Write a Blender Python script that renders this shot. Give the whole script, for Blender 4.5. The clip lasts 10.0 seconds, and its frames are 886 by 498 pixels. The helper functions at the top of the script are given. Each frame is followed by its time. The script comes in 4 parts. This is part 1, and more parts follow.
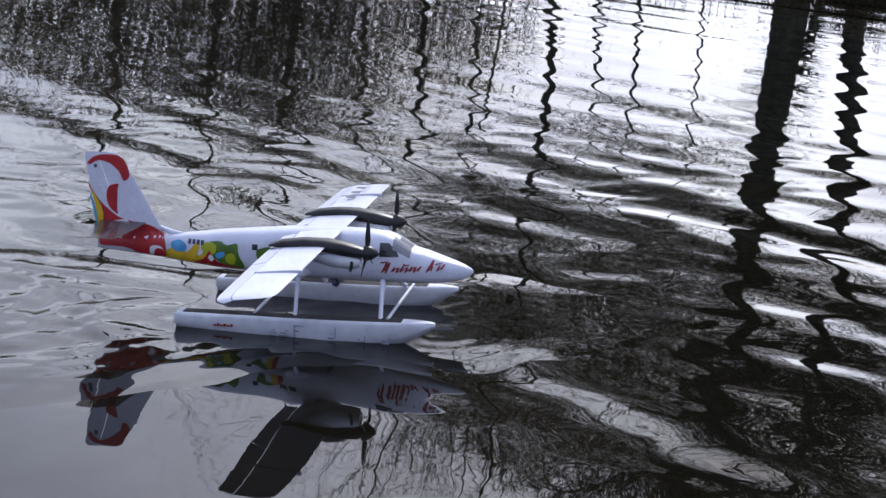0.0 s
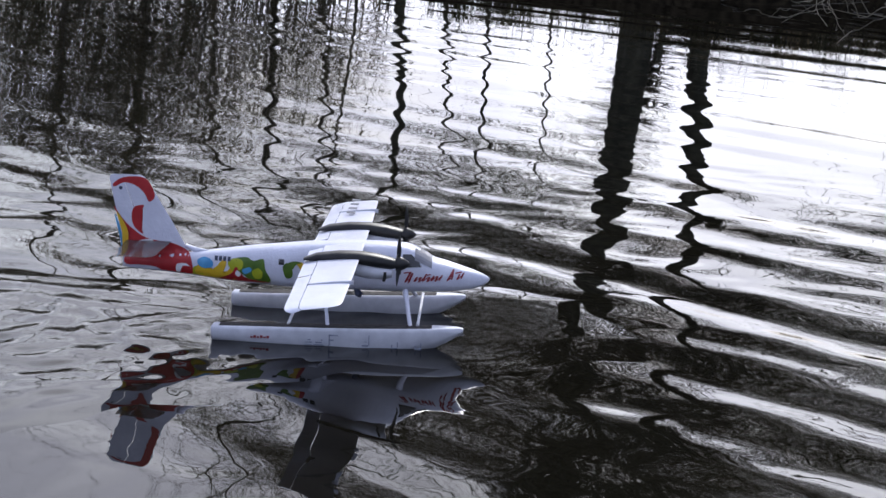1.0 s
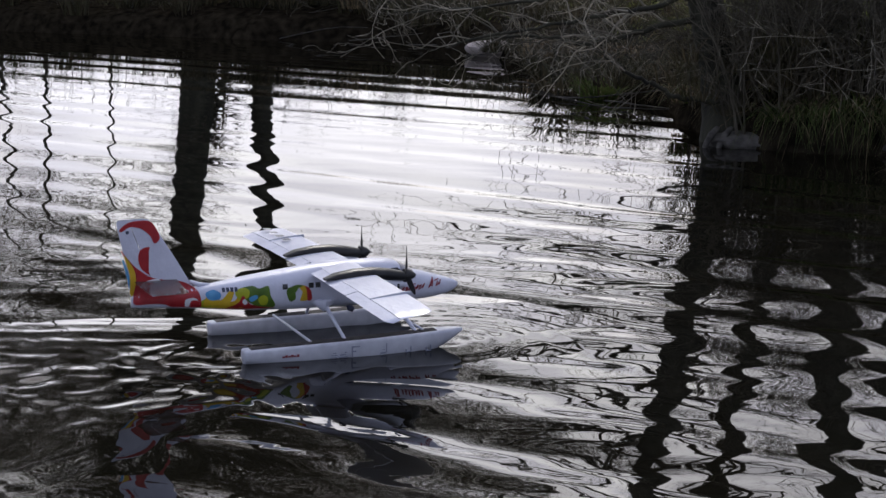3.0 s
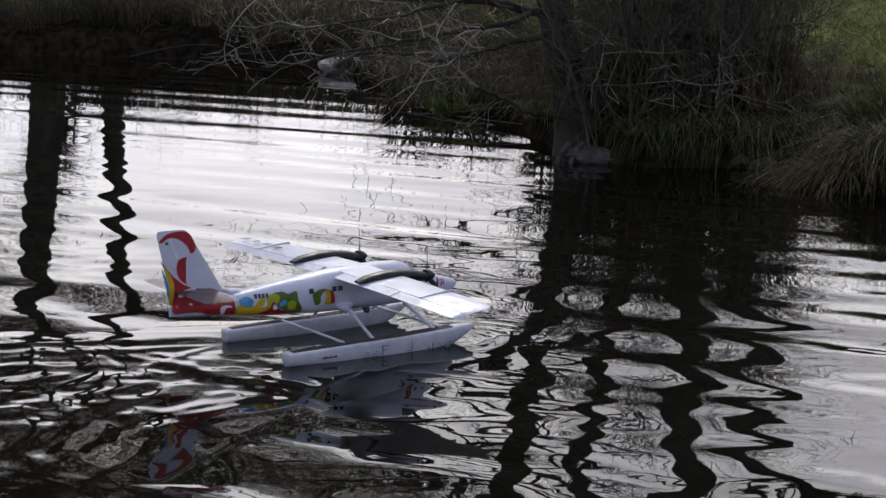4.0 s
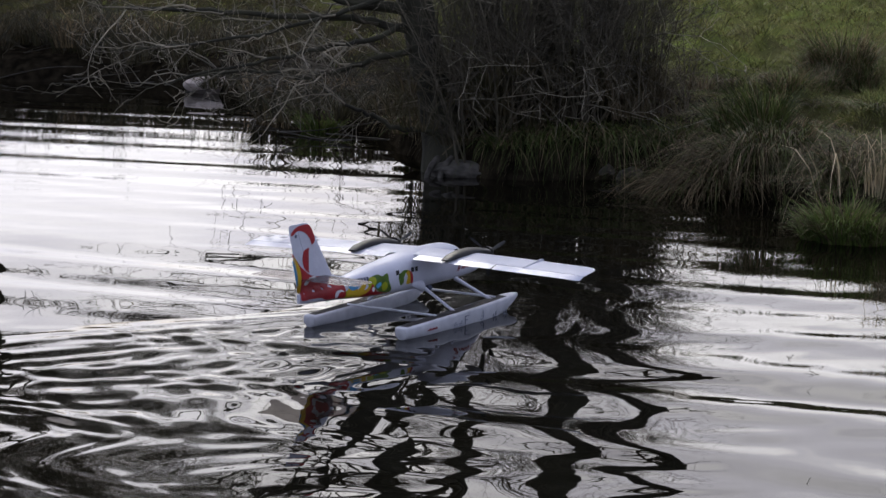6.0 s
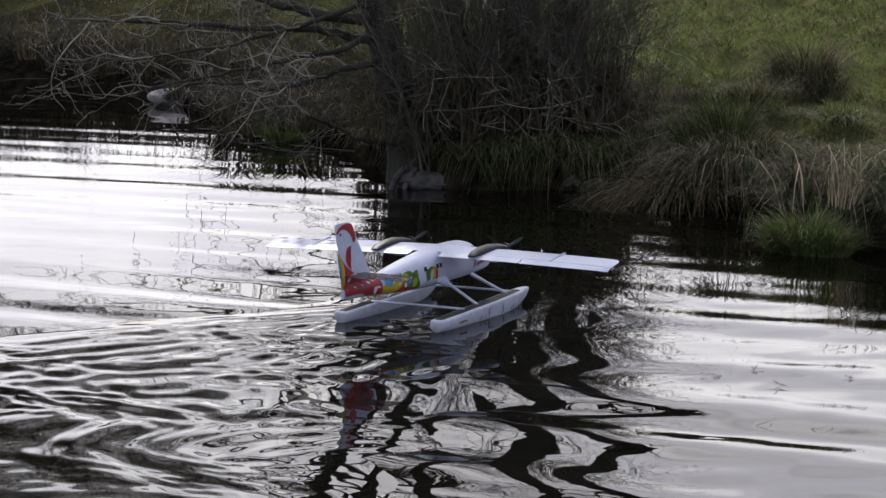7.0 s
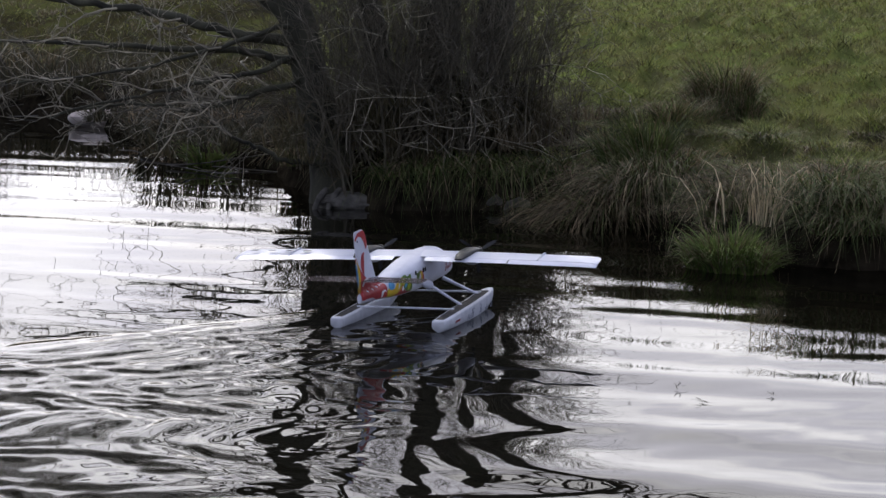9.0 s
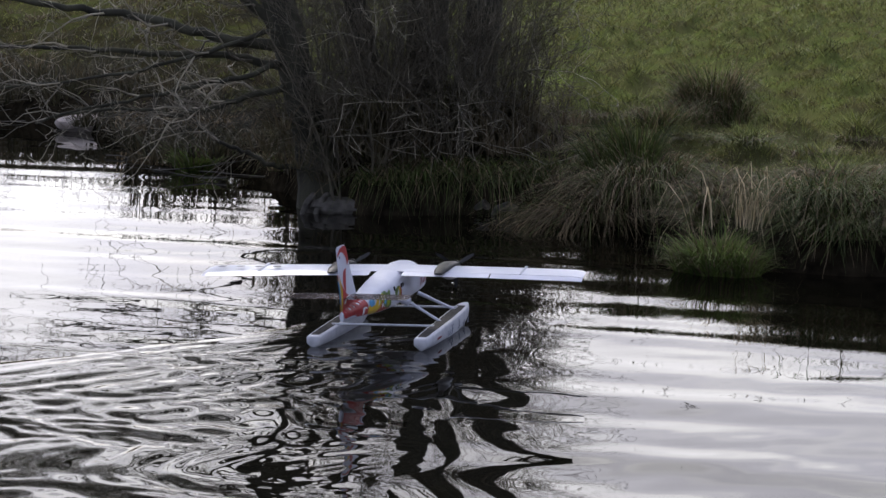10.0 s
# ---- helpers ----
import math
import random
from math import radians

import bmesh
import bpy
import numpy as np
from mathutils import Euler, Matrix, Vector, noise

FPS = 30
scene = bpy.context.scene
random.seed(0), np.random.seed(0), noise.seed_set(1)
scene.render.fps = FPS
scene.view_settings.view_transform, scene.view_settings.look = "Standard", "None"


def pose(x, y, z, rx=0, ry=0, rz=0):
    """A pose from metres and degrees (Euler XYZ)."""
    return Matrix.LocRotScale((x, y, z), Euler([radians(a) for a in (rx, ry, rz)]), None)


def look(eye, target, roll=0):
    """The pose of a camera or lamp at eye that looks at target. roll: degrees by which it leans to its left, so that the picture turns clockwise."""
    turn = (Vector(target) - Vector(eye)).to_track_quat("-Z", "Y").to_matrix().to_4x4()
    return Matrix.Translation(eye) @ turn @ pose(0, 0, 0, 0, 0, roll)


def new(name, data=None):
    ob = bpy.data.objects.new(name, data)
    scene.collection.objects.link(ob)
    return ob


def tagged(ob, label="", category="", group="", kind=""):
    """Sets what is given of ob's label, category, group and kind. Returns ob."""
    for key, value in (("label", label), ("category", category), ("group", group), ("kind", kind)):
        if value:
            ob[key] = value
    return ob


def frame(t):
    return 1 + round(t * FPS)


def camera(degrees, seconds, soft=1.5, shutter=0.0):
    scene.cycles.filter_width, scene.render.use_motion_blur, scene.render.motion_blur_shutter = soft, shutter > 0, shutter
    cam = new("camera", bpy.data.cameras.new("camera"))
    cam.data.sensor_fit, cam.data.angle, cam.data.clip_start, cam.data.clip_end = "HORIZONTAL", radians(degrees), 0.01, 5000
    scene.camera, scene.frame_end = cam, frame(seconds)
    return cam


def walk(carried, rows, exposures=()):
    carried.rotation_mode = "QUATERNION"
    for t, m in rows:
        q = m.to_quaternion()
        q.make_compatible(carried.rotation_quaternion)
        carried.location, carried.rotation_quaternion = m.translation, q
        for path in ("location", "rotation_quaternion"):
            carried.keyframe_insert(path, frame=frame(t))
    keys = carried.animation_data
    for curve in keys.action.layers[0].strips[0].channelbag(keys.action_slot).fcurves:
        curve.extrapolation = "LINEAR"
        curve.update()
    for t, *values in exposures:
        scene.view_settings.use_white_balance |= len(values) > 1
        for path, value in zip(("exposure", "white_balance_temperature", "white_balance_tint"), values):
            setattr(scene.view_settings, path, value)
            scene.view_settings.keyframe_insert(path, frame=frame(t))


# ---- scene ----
EYE = (0.0, 0.0, 1.332)


def aim(pan, tilt, roll):
    p, e = radians(pan), radians(tilt)
    return look(EYE, (EYE[0] + math.sin(p) * math.cos(e), EYE[1] + math.cos(p) * math.cos(e), EYE[2] + math.sin(e)), roll)


# seconds, pan, tilt, roll
SWING = [
    (0.0, -29.97, -12.66, 2.14),
    (0.5, -27.56, -12.04, 2.45),
    (1.0, -25.41, -11.67, 2.10),
    (1.5, -23.59, -11.59, 1.29),
    (2.0, -20.23, -11.16, 1.19),
    (2.5, -16.39, -10.90, 0.69),
    (3.0, -12.30, -10.17, 0.32),
    (4.5, -6.56, -9.56, 0.08),
    (5.0, -5.30, -9.38, -0.51),
    (5.5, -4.53, -9.18, -0.44),
    (6.0, -3.83, -9.16, -0.51),
    (7.5, -2.26, -8.60, -0.44),
    (8.0, -1.65, -8.45, -0.45),
    (8.5, -0.81, -8.31, -0.49),
    (9.0, -0.38, -8.23, -0.56),
    (9.5, -0.25, -8.11, -0.56),
    (10.0, 0.00, -8.09, -0.57),
]
cam = camera(26.61, 10.0, soft=1.5)
walk(cam, [(t, aim(p, e, r)) for t, p, e, r in SWING], [(0.0, 0.19, 5960, 10), (1.0, 0.18, 6080, 10), (2.0, 0.09, 6220, 10), (3.0, -0.2, 6380, 10), (5.0, -0.28, 6470, 10), (6.0, -0.14, 6450, 10), (10.0, 0.03, 6380, 10)])

# ---- world and sun ----
SUN_AZ, SUN_EL = -14.0, 36.0
world = bpy.data.worlds.new("sky")
scene.world = world
world.use_nodes = True
wn, wl = world.node_tree.nodes, world.node_tree.links
wn.clear()
w_out = wn.new("ShaderNodeOutputWorld")
sky = wn.new("ShaderNodeTexSky")
sky.sky_type, sky.sun_disc = "NISHITA", False
sky.sun_elevation, sky.sun_rotation = radians(SUN_EL), radians(SUN_AZ)
sky.air_density, sky.dust_density = 1.0, 2.5
bg_sky = wn.new("ShaderNodeBackground")
bg_sky.inputs[1].default_value = 0.10
wl.new(sky.outputs[0], bg_sky.inputs[0])
bg_cloud = wn.new("ShaderNodeBackground")
coord = wn.new("ShaderNodeTexCoord")
mapping = wn.new("ShaderNodeMapping")
mapping.inputs["Scale"].default_value = (1.3, 1.3, 4.0)
cloud_noise = wn.new("ShaderNodeTexNoise")
cloud_noise.inputs["Scale"].default_value = 1.7
cloud_noise.inputs["Detail"].default_value = 6.0
cloud_noise.inputs["Roughness"].default_value = 0.55
ramp = wn.new("ShaderNodeValToRGB")
ramp.color_ramp.elements[0].position, ramp.color_ramp.elements[1].position = 0.30, 0.52
# thin cloud glows round the sun and is dull away from it
facing = wn.new("ShaderNodeVectorMath")
facing.operation = "DOT_PRODUCT"
facing.inputs[1].default_value = (math.sin(radians(SUN_AZ + 7)) * 0.94, math.cos(radians(SUN_AZ + 7)) * 0.94, 0.34)
glow = wn.new("ShaderNodeMapRange")
glow.interpolation_type = "SMOOTHSTEP"
glow.inputs["From Min"].default_value, glow.inputs["From Max"].default_value = 0.66, 1.0
glow.inputs["To Min"].default_value, glow.inputs["To Max"].default_value = 0.95, 2.45
mix = wn.new("ShaderNodeMixShader")
wl.new(coord.outputs["Generated"], facing.inputs[0])
wl.new(facing.outputs["Value"], glow.inputs[0])
wl.new(glow.outputs[0], bg_cloud.inputs[1])
tone = wn.new("ShaderNodeValToRGB")
tone.color_ramp.elements[0].position, tone.color_ramp.elements[1].position = 0.45, 0.97
tone.color_ramp.elements[0].color, tone.color_ramp.elements[1].color = (0.70, 0.76, 1.0, 1), (0.99, 0.97, 1.0, 1)
wl.new(facing.outputs["Value"], tone.inputs[0])
banks = wn.new("ShaderNodeTexNoise")
banks.inputs["Scale"].default_value, banks.inputs["Detail"].default_value = 3.2, 4.0
bank_ramp = wn.new("ShaderNodeValToRGB")
bank_ramp.color_ramp.elements[0].position, bank_ramp.color_ramp.elements[1].position = 0.42, 0.62
bank_ramp.color_ramp.elements[0].color, bank_ramp.color_ramp.elements[1].color = (0.82, 0.81, 0.85, 1), (1.16, 1.15, 1.11, 1)
thick = wn.new("ShaderNodeMix")
thick.data_type, thick.blend_type = "RGBA", "MULTIPLY"
thick.inputs[0].default_value = 1.0
wl.new(mapping.outputs[0], banks.inputs[0])
wl.new(banks.outputs["Fac"], bank_ramp.inputs[0])
wl.new(tone.outputs[0], thick.inputs[6])
wl.new(bank_ramp.outputs[0], thick.inputs[7])
wl.new(thick.outputs[2], bg_cloud.inputs[0])
wl.new(coord.outputs["Generated"], mapping.inputs[0])
wl.new(mapping.outputs[0], cloud_noise.inputs[0])
wl.new(cloud_noise.outputs["Fac"], ramp.inputs[0])
wl.new(ramp.outputs[0], mix.inputs[0])
wl.new(bg_sky.outputs[0], mix.inputs[1])
wl.new(bg_cloud.outputs[0], mix.inputs[2])
wl.new(mix.outputs[0], w_out.inputs[0])

sun_data = bpy.data.lights.new("sun", "SUN")
sun_data.energy, sun_data.angle, sun_data.color = 2.4, radians(1.2), (1.0, 0.95, 0.88)
sun = new("sun", sun_data)
sa, se = radians(SUN_AZ), radians(SUN_EL)
sun.matrix_world = look((60 * math.sin(sa) * math.cos(se), 60 * math.cos(sa) * math.cos(se), 60 * math.sin(se)), (0, 0, 0))


# ---- materials ----
def material(name, low, high, rough=0.6, scale=8.0, detail=5.0, bump=0.0, metal=0.0, spec=0.5, stretch=(1, 1, 1), each=0.0, fine=None):
    m = bpy.data.materials.new(name)
    m.use_nodes = True
    n, l = m.node_tree.nodes, m.node_tree.links
    bsdf = n["Principled BSDF"]
    tc, mp = n.new("ShaderNodeTexCoord"), n.new("ShaderNodeMapping")
    mp.inputs["Scale"].default_value = stretch
    l.new(tc.outputs["Object"], mp.inputs[0])
    tex = n.new("ShaderNodeTexNoise")
    tex.inputs["Scale"].default_value, tex.inputs["Detail"].default_value = scale, detail
    l.new(mp.outputs[0], tex.inputs[0])
    cr = n.new("ShaderNodeValToRGB")
    cr.color_ramp.elements[0].position, cr.color_ramp.elements[1].position = 0.3, 0.7
    cr.color_ramp.elements[0].color, cr.color_ramp.elements[1].color = (*low, 1), (*high, 1)
    l.new(tex.outputs["Fac"], cr.inputs[0])
    colour = cr.outputs[0]
    if each:
        geo = n.new("ShaderNodeNewGeometry")
        hsv = n.new("ShaderNodeHueSaturation")
        mr = n.new("ShaderNodeMapRange")
        mr.inputs["To Min"].default_value, mr.inputs["To Max"].default_value = 1 - each, 1 + each
        l.new(geo.outputs["Random Per Island"], mr.inputs[0])
        l.new(mr.outputs[0], hsv.inputs["Value"])
        l.new(colour, hsv.inputs["Color"])
        colour = hsv.outputs[0]
    l.new(colour, bsdf.inputs["Base Color"])
    bsdf.inputs["Roughness"].default_value = rough
    bsdf.inputs["Metallic"].default_value = metal
    bsdf.inputs["Specular IOR Level"].default_value = spec
    if bump:
        t2 = n.new("ShaderNodeTexNoise")
        t2.inputs["Scale"].default_value, t2.inputs["Detail"].default_value = fine or scale * 4, 6
        l.new(mp.outputs[0], t2.inputs[0])
        b = n.new("ShaderNodeBump")
        b.inputs["Strength"].default_value, b.inputs["Distance"].default_value = bump, 0.01
        l.new(t2.outputs["Fac"], b.inputs["Height"])
        l.new(b.outputs[0], bsdf.inputs["Normal"])
    return m


def leafy(name, low, high, each=0.35, scale=3.0, through_light=0.35, spec=0.2):
    m = material(name, low, high, 0.7, scale, each=each, spec=spec)
    n, l = m.node_tree.nodes, m.node_tree.links
    bsdf, out = n["Principled BSDF"], n["Material Output"]
    tr, mx = n.new("ShaderNodeBsdfTranslucent"), n.new("ShaderNodeMixShader")
    l.new(bsdf.inputs["Base Color"].links[0].from_socket, tr.inputs[0])
    mx.inputs[0].default_value = through_light
    l.new(bsdf.outputs[0], mx.inputs[1])
    l.new(tr.outputs[0], mx.inputs[2])
    l.new(mx.outputs[0], out.inputs[0])
    return m


FOAM = material("white_foam", (0.60, 0.61, 0.71), (0.69, 0.70, 0.80), 0.38, 18, bump=0.16, fine=70)
FILM = material("creased_white_film", (0.62, 0.63, 0.73), (0.72, 0.73, 0.83), 0.3, 14, bump=0.45, fine=24, stretch=(1, 0.5, 1))
FOAM_WORN = material("worn_white_foam", (0.52, 0.53, 0.59), (0.69, 0.7, 0.76), 0.5, 26, bump=0.08, fine=200)
BLACK = material("black_plastic", (0.012, 0.012, 0.013), (0.032, 0.031, 0.031), 0.42, 30, spec=0.3)
DECK = material("dark_deck", (0.015, 0.013, 0.014), (0.06, 0.055, 0.055), 0.75, 60, spec=0.2)
GLASS_DARK = material("smoked_window", (0.03, 0.03, 0.035), (0.07, 0.07, 0.08), 0.12, 12)
SCREEN = material("grey_windscreen", (0.16, 0.16, 0.18), (0.3, 0.3, 0.33), 0.15, 12)
RED = material("red_print", (0.33, 0.014, 0.02), (0.45, 0.026, 0.032), 0.4, 30)
SCRIPT = material("script_red", (0.2, 0.018, 0.03), (0.3, 0.035, 0.045), 0.45, 40)
YELLOW = material("yellow_print", (0.6, 0.36, 0.015), (0.7, 0.48, 0.03), 0.4, 30)
GREEN = material("green_print", (0.05, 0.11, 0.01), (0.11, 0.2, 0.02), 0.4, 30)
LIME = material("lime_print", (0.32, 0.36, 0.012), (0.45, 0.47, 0.02), 0.4, 30)
BLUE = material("blue_print", (0.06, 0.25, 0.5), (0.12, 0.38, 0.65), 0.4, 30)
FAINT = material("faded_print", (0.16, 0.18, 0.26), (0.4, 0.42, 0.5), 0.5, 60)
NAVY = material("navy_print", (0.03, 0.04, 0.08), (0.06, 0.07, 0.12), 0.4, 30)
WHITE_INK = material("white_print", (0.75, 0.75, 0.78), (0.82, 0.82, 0.85), 0.4, 30)
GREY_TAPE = material("grey_tape", (0.4, 0.42, 0.5), (0.52, 0.54, 0.62), 0.4, 30)
BARK = material("bark", (0.012, 0.0115, 0.008), (0.07, 0.067, 0.042), 0.9, 6, bump=0.9, stretch=(1, 1, 0.3), fine=40)
TWIG = material("twig", (0.04, 0.034, 0.023), (0.135, 0.115, 0.078), 0.75, 4, each=0.45)
# twigs in the sun: their rim light is put into a paler base colour
SUNLIT_TWIG = material("sunlit_twig", (0.10, 0.088, 0.065), (0.38, 0.335, 0.25), 0.5, 5, each=0.6)
ROOT = material("pale_root", (0.03, 0.027, 0.023), (0.125, 0.115, 0.1), 0.85, 14, bump=0.6)
STONE = material("pale_stone", (0.4, 0.34, 0.31), (0.6, 0.52, 0.47), 0.8, 9, bump=0.5)
YOUNG_SEDGE = leafy("young_sedge", (0.045, 0.075, 0.02), (0.2, 0.27, 0.065), each=0.5, scale=7.0, through_light=0.3)
STRAW = leafy("straw", (0.028, 0.022, 0.012), (0.29, 0.22, 0.13), each=0.65, scale=9.0, through_light=0.2)
SEDGE = leafy("sedge", (0.022, 0.034, 0.011), (0.12, 0.155, 0.042), each=0.55, scale=7.0, through_light=0.25)
BRAMBLE = leafy("bramble", (0.055, 0.06, 0.028), (0.14, 0.105, 0.07))
LITTER = leafy("dead_bramble", (0.028, 0.032, 0.015), (0.085, 0.068, 0.043), each=0.55)
TURF = leafy("turf", (0.14, 0.115, 0.05), (0.175, 0.215, 0.056), scale=4.5, each=0.8, through_light=0.2, spec=0.25)
GROUND = material("meadow_soil", (0.08, 0.07, 0.034), (0.12, 0.15, 0.04), 0.95, 1.5, 8, bump=1.0, fine=14, spec=0.0)


def clear_sheet():
    """Thin clear plastic, slightly grey, that mirrors at a low angle."""
    m = bpy.data.materials.new("clear_plastic")
    m.use_nodes = True
    n, l = m.node_tree.nodes, m.node_tree.links
    bsdf, out = n["Principled BSDF"], n["Material Output"]
    bsdf.inputs["Base Color"].default_value = (0.12, 0.10, 0.10, 1)
    bsdf.inputs["Roughness"].default_value = 0.12
    tr, mx, tex, mr = n.new("ShaderNodeBsdfTransparent"), n.new("ShaderNodeMixShader"), n.new("ShaderNodeTexNoise"), n.new("ShaderNodeMapRange")
    tr.inputs[0].default_value = (0.8, 0.77, 0.76, 1)
    tex.inputs["Scale"].default_value = 14
    mr.inputs["To Min"].default_value, mr.inputs["To Max"].default_value = 0.3, 0.65
    l.new(tex.outputs["Fac"], mr.inputs[0])
    l.new(mr.outputs[0], mx.inputs[0])
    l.new(tr.outputs[0], mx.inputs[1])
    l.new(bsdf.outputs[0], mx.inputs[2])
    l.new(mx.outputs[0], out.inputs[0])
    return m


STAB = clear_sheet()
REED = leafy("reed", (0.45, 0.35, 0.2), (0.78, 0.65, 0.45), each=0.45, through_light=0.3)


def add_bare_earth_and_shade(m):
    n, l = m.node_tree.nodes, m.node_tree.links
    bsdf = n["Principled BSDF"]
    src = bsdf.inputs["Base Color"].links[0].from_socket
    at = n.new("ShaderNodeAttribute")
    at.attribute_name = "bare"
    tex = n.new("ShaderNodeTexNoise")
    tex.inputs["Scale"].default_value, tex.inputs["Detail"].default_value = 11.0, 8.0
    # soil colour taken near black: shade of the undercut bank is painted into it
    cr = n.new("ShaderNodeValToRGB")
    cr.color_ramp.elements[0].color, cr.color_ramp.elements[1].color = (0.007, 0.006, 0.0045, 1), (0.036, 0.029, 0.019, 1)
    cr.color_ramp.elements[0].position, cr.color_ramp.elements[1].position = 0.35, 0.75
    tc = n.new("ShaderNodeTexCoord")
    l.new(tc.outputs["Object"], tex.inputs[0])
    l.new(tex.outputs["Fac"], cr.inputs[0])
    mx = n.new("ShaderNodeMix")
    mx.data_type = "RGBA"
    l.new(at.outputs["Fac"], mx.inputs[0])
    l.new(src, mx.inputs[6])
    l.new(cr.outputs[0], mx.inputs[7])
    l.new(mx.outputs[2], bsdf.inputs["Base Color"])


add_bare_earth_and_shade(GROUND)


def water_material():
    m = bpy.data.materials.new("pond_water")
    m.use_nodes = True
    n, l = m.node_tree.nodes, m.node_tree.links
    b = n["Principled BSDF"]
    b.inputs["Roughness"].default_value = 0.015
    b.inputs["IOR"].default_value = 1.333
    tc, mp = n.new("ShaderNodeTexCoord"), n.new("ShaderNodeMapping")
    mp.inputs["Scale"].default_value = (1.0, 1.6, 1.0)
    mp.inputs["Rotation"].default_value = (0, 0, radians(20))
    l.new(tc.outputs["Object"], mp.inputs[0])
    silt = n.new("ShaderNodeTexNoise")
    silt.inputs["Scale"].default_value = 0.7
    l.new(mp.outputs[0], silt.inputs[0])
    cr = n.new("ShaderNodeValToRGB")
    cr.color_ramp.elements[0].color, cr.color_ramp.elements[1].color = (0.003, 0.0034, 0.0022, 1), (0.008, 0.0065, 0.004, 1)
    l.new(silt.outputs["Fac"], cr.inputs[0])
    l.new(cr.outputs[0], b.inputs["Base Color"])
    rip = n.new("ShaderNodeTexNoise")
    rip.inputs["Scale"].default_value, rip.inputs["Detail"].default_value = 7.0, 1.0
    rip.inputs["Distortion"].default_value = 0.8
    l.new(mp.outputs[0], rip.inputs[0])
    area = n.new("ShaderNodeTexNoise")
    area.inputs["Scale"].default_value = 0.45
    l.new(mp.outputs[0], area.inputs[0])
    mr = n.new("ShaderNodeMapRange")
    mr.inputs["From Min"].default_value, mr.inputs["From Max"].default_value = 0.4, 0.65
    mr.inputs["To Min"].default_value, mr.inputs["To Max"].default_value = 0.1, 1.0
    l.new(area.outputs["Fac"], mr.inputs[0])
    mul = n.new("ShaderNodeMath")
    mul.operation = "MULTIPLY"
    l.new(rip.outputs["Fac"], mul.inputs[0])
    l.new(mr.outputs[0], mul.inputs[1])
    bp = n.new("ShaderNodeBump")
    bp.inputs["Strength"].default_value, bp.inputs["Distance"].default_value = 0.5, 0.0005
    l.new(mul.outputs[0], bp.inputs["Height"])
    l.new(bp.outputs[0], b.inputs["Normal"])
    return m


WATER = water_material()


# ---- mesh helpers ----
class Buf:
    """Collects vertices and faces for one mesh."""

    def __init__(self):
        self.v, self.f = [], []

    def add(self, verts, faces):
        k = len(self.v)
        self.v += [tuple(p) for p in verts]
        self.f += [tuple(i + k for i in f) for f in faces]
        return self

    def tube(self, pts, radii, sides=6, cap=True):
        pts = [Vector(p) for p in pts]
        rings, verts, faces = len(pts), [], []
        side = None
        for i, p in enumerate(pts):
            d = (pts[min(i + 1, rings - 1)] - pts[max(i - 1, 0)])
            d = d.normalized() if d.length > 1e-9 else Vector((0, 0, 1))
            if side is None:
                side = d.cross(Vector((0.31, 0.2, 0.93))).normalized()
            side = (side - d * side.dot(d)).normalized()
            up = d.cross(side)
            for k in range(sides):
                a = 2 * math.pi * k / sides
                verts.append(p + (side * math.cos(a) + up * math.sin(a)) * radii[i])
        for i in range(rings - 1):
            for k in range(sides):
                a, b = i * sides + k, i * sides + (k + 1) % sides
                faces.append((a, b, b + sides, a + sides))
        if cap:
            faces.append(tuple(range(sides))[::-1])
            faces.append(tuple((rings - 1) * sides + k for k in range(sides)))
        return self.add(verts, faces)

    def loft(self, rings, cap=True):
        n, verts, faces = len(rings[0]), [], []
        for r in rings:
            verts += r
        for i in range(len(rings) - 1):
            for k in range(n):
                a, b = i * n + k, i * n + (k + 1) % n
                faces.append((a, b, b + n, a + n))
        if cap:
            faces.append(tuple(range(n))[::-1])
            faces.append(tuple((len(rings) - 1) * n + k for k in range(n)))
        return self.add(verts, faces)

    def mesh(self, name, mat, smooth=True):
        me = bpy.data.meshes.new(name)
        me.from_pydata([tuple(p) for p in self.v], [], self.f)
        me.materials.append(mat)
        if smooth:
            me.polygons.foreach_set("use_smooth", [True] * len(me.polygons))
        me.update()
        return me


def part(name, buf, mat, parent=None, label="", smooth=True, fix=True):
    me = buf.mesh(name, mat, smooth)
    if fix:
        bm = bmesh.new()
        bm.from_mesh(me)
        bmesh.ops.recalc_face_normals(bm, faces=bm.faces)
        bm.to_mesh(me)
        bm.free()
    if smooth and fix:
        me.set_sharp_from_angle(angle=radians(48))
    ob = new(name, me)
    ob.parent = parent
    return tagged(ob, label)


def box(buf, x0, x1, y0, y1, z0, z1):
    v = [(x, y, z) for x in (x0, x1) for y in (y0, y1) for z in (z0, z1)]
    return buf.add(v, [(0, 1, 3, 2), (4, 6, 7, 5), (0, 4, 5, 1), (2, 3, 7, 6), (0, 2, 6, 4), (1, 5, 7, 3)])


def interp(x, table):
    xs = [r[0] for r in table]
    return [float(np.interp(x, xs, [r[k] for r in table])) for k in range(1, len(table[0]))]


def smooth_loop(pts, per=5):
    out, n = [], len(pts)
    for i in range(n):
        p0, p1, p2, p3 = (np.array(pts[(i + k - 1) % n], float) for k in range(4))
        for s in range(per):
            t = s / per
            out.append(tuple(0.5 * ((2 * p1) + (p2 - p0) * t + (2 * p0 - 5 * p1 + 4 * p2 - p3) * t * t + (3 * p1 - p0 - 3 * p2 + p3) * t ** 3)))
    return out


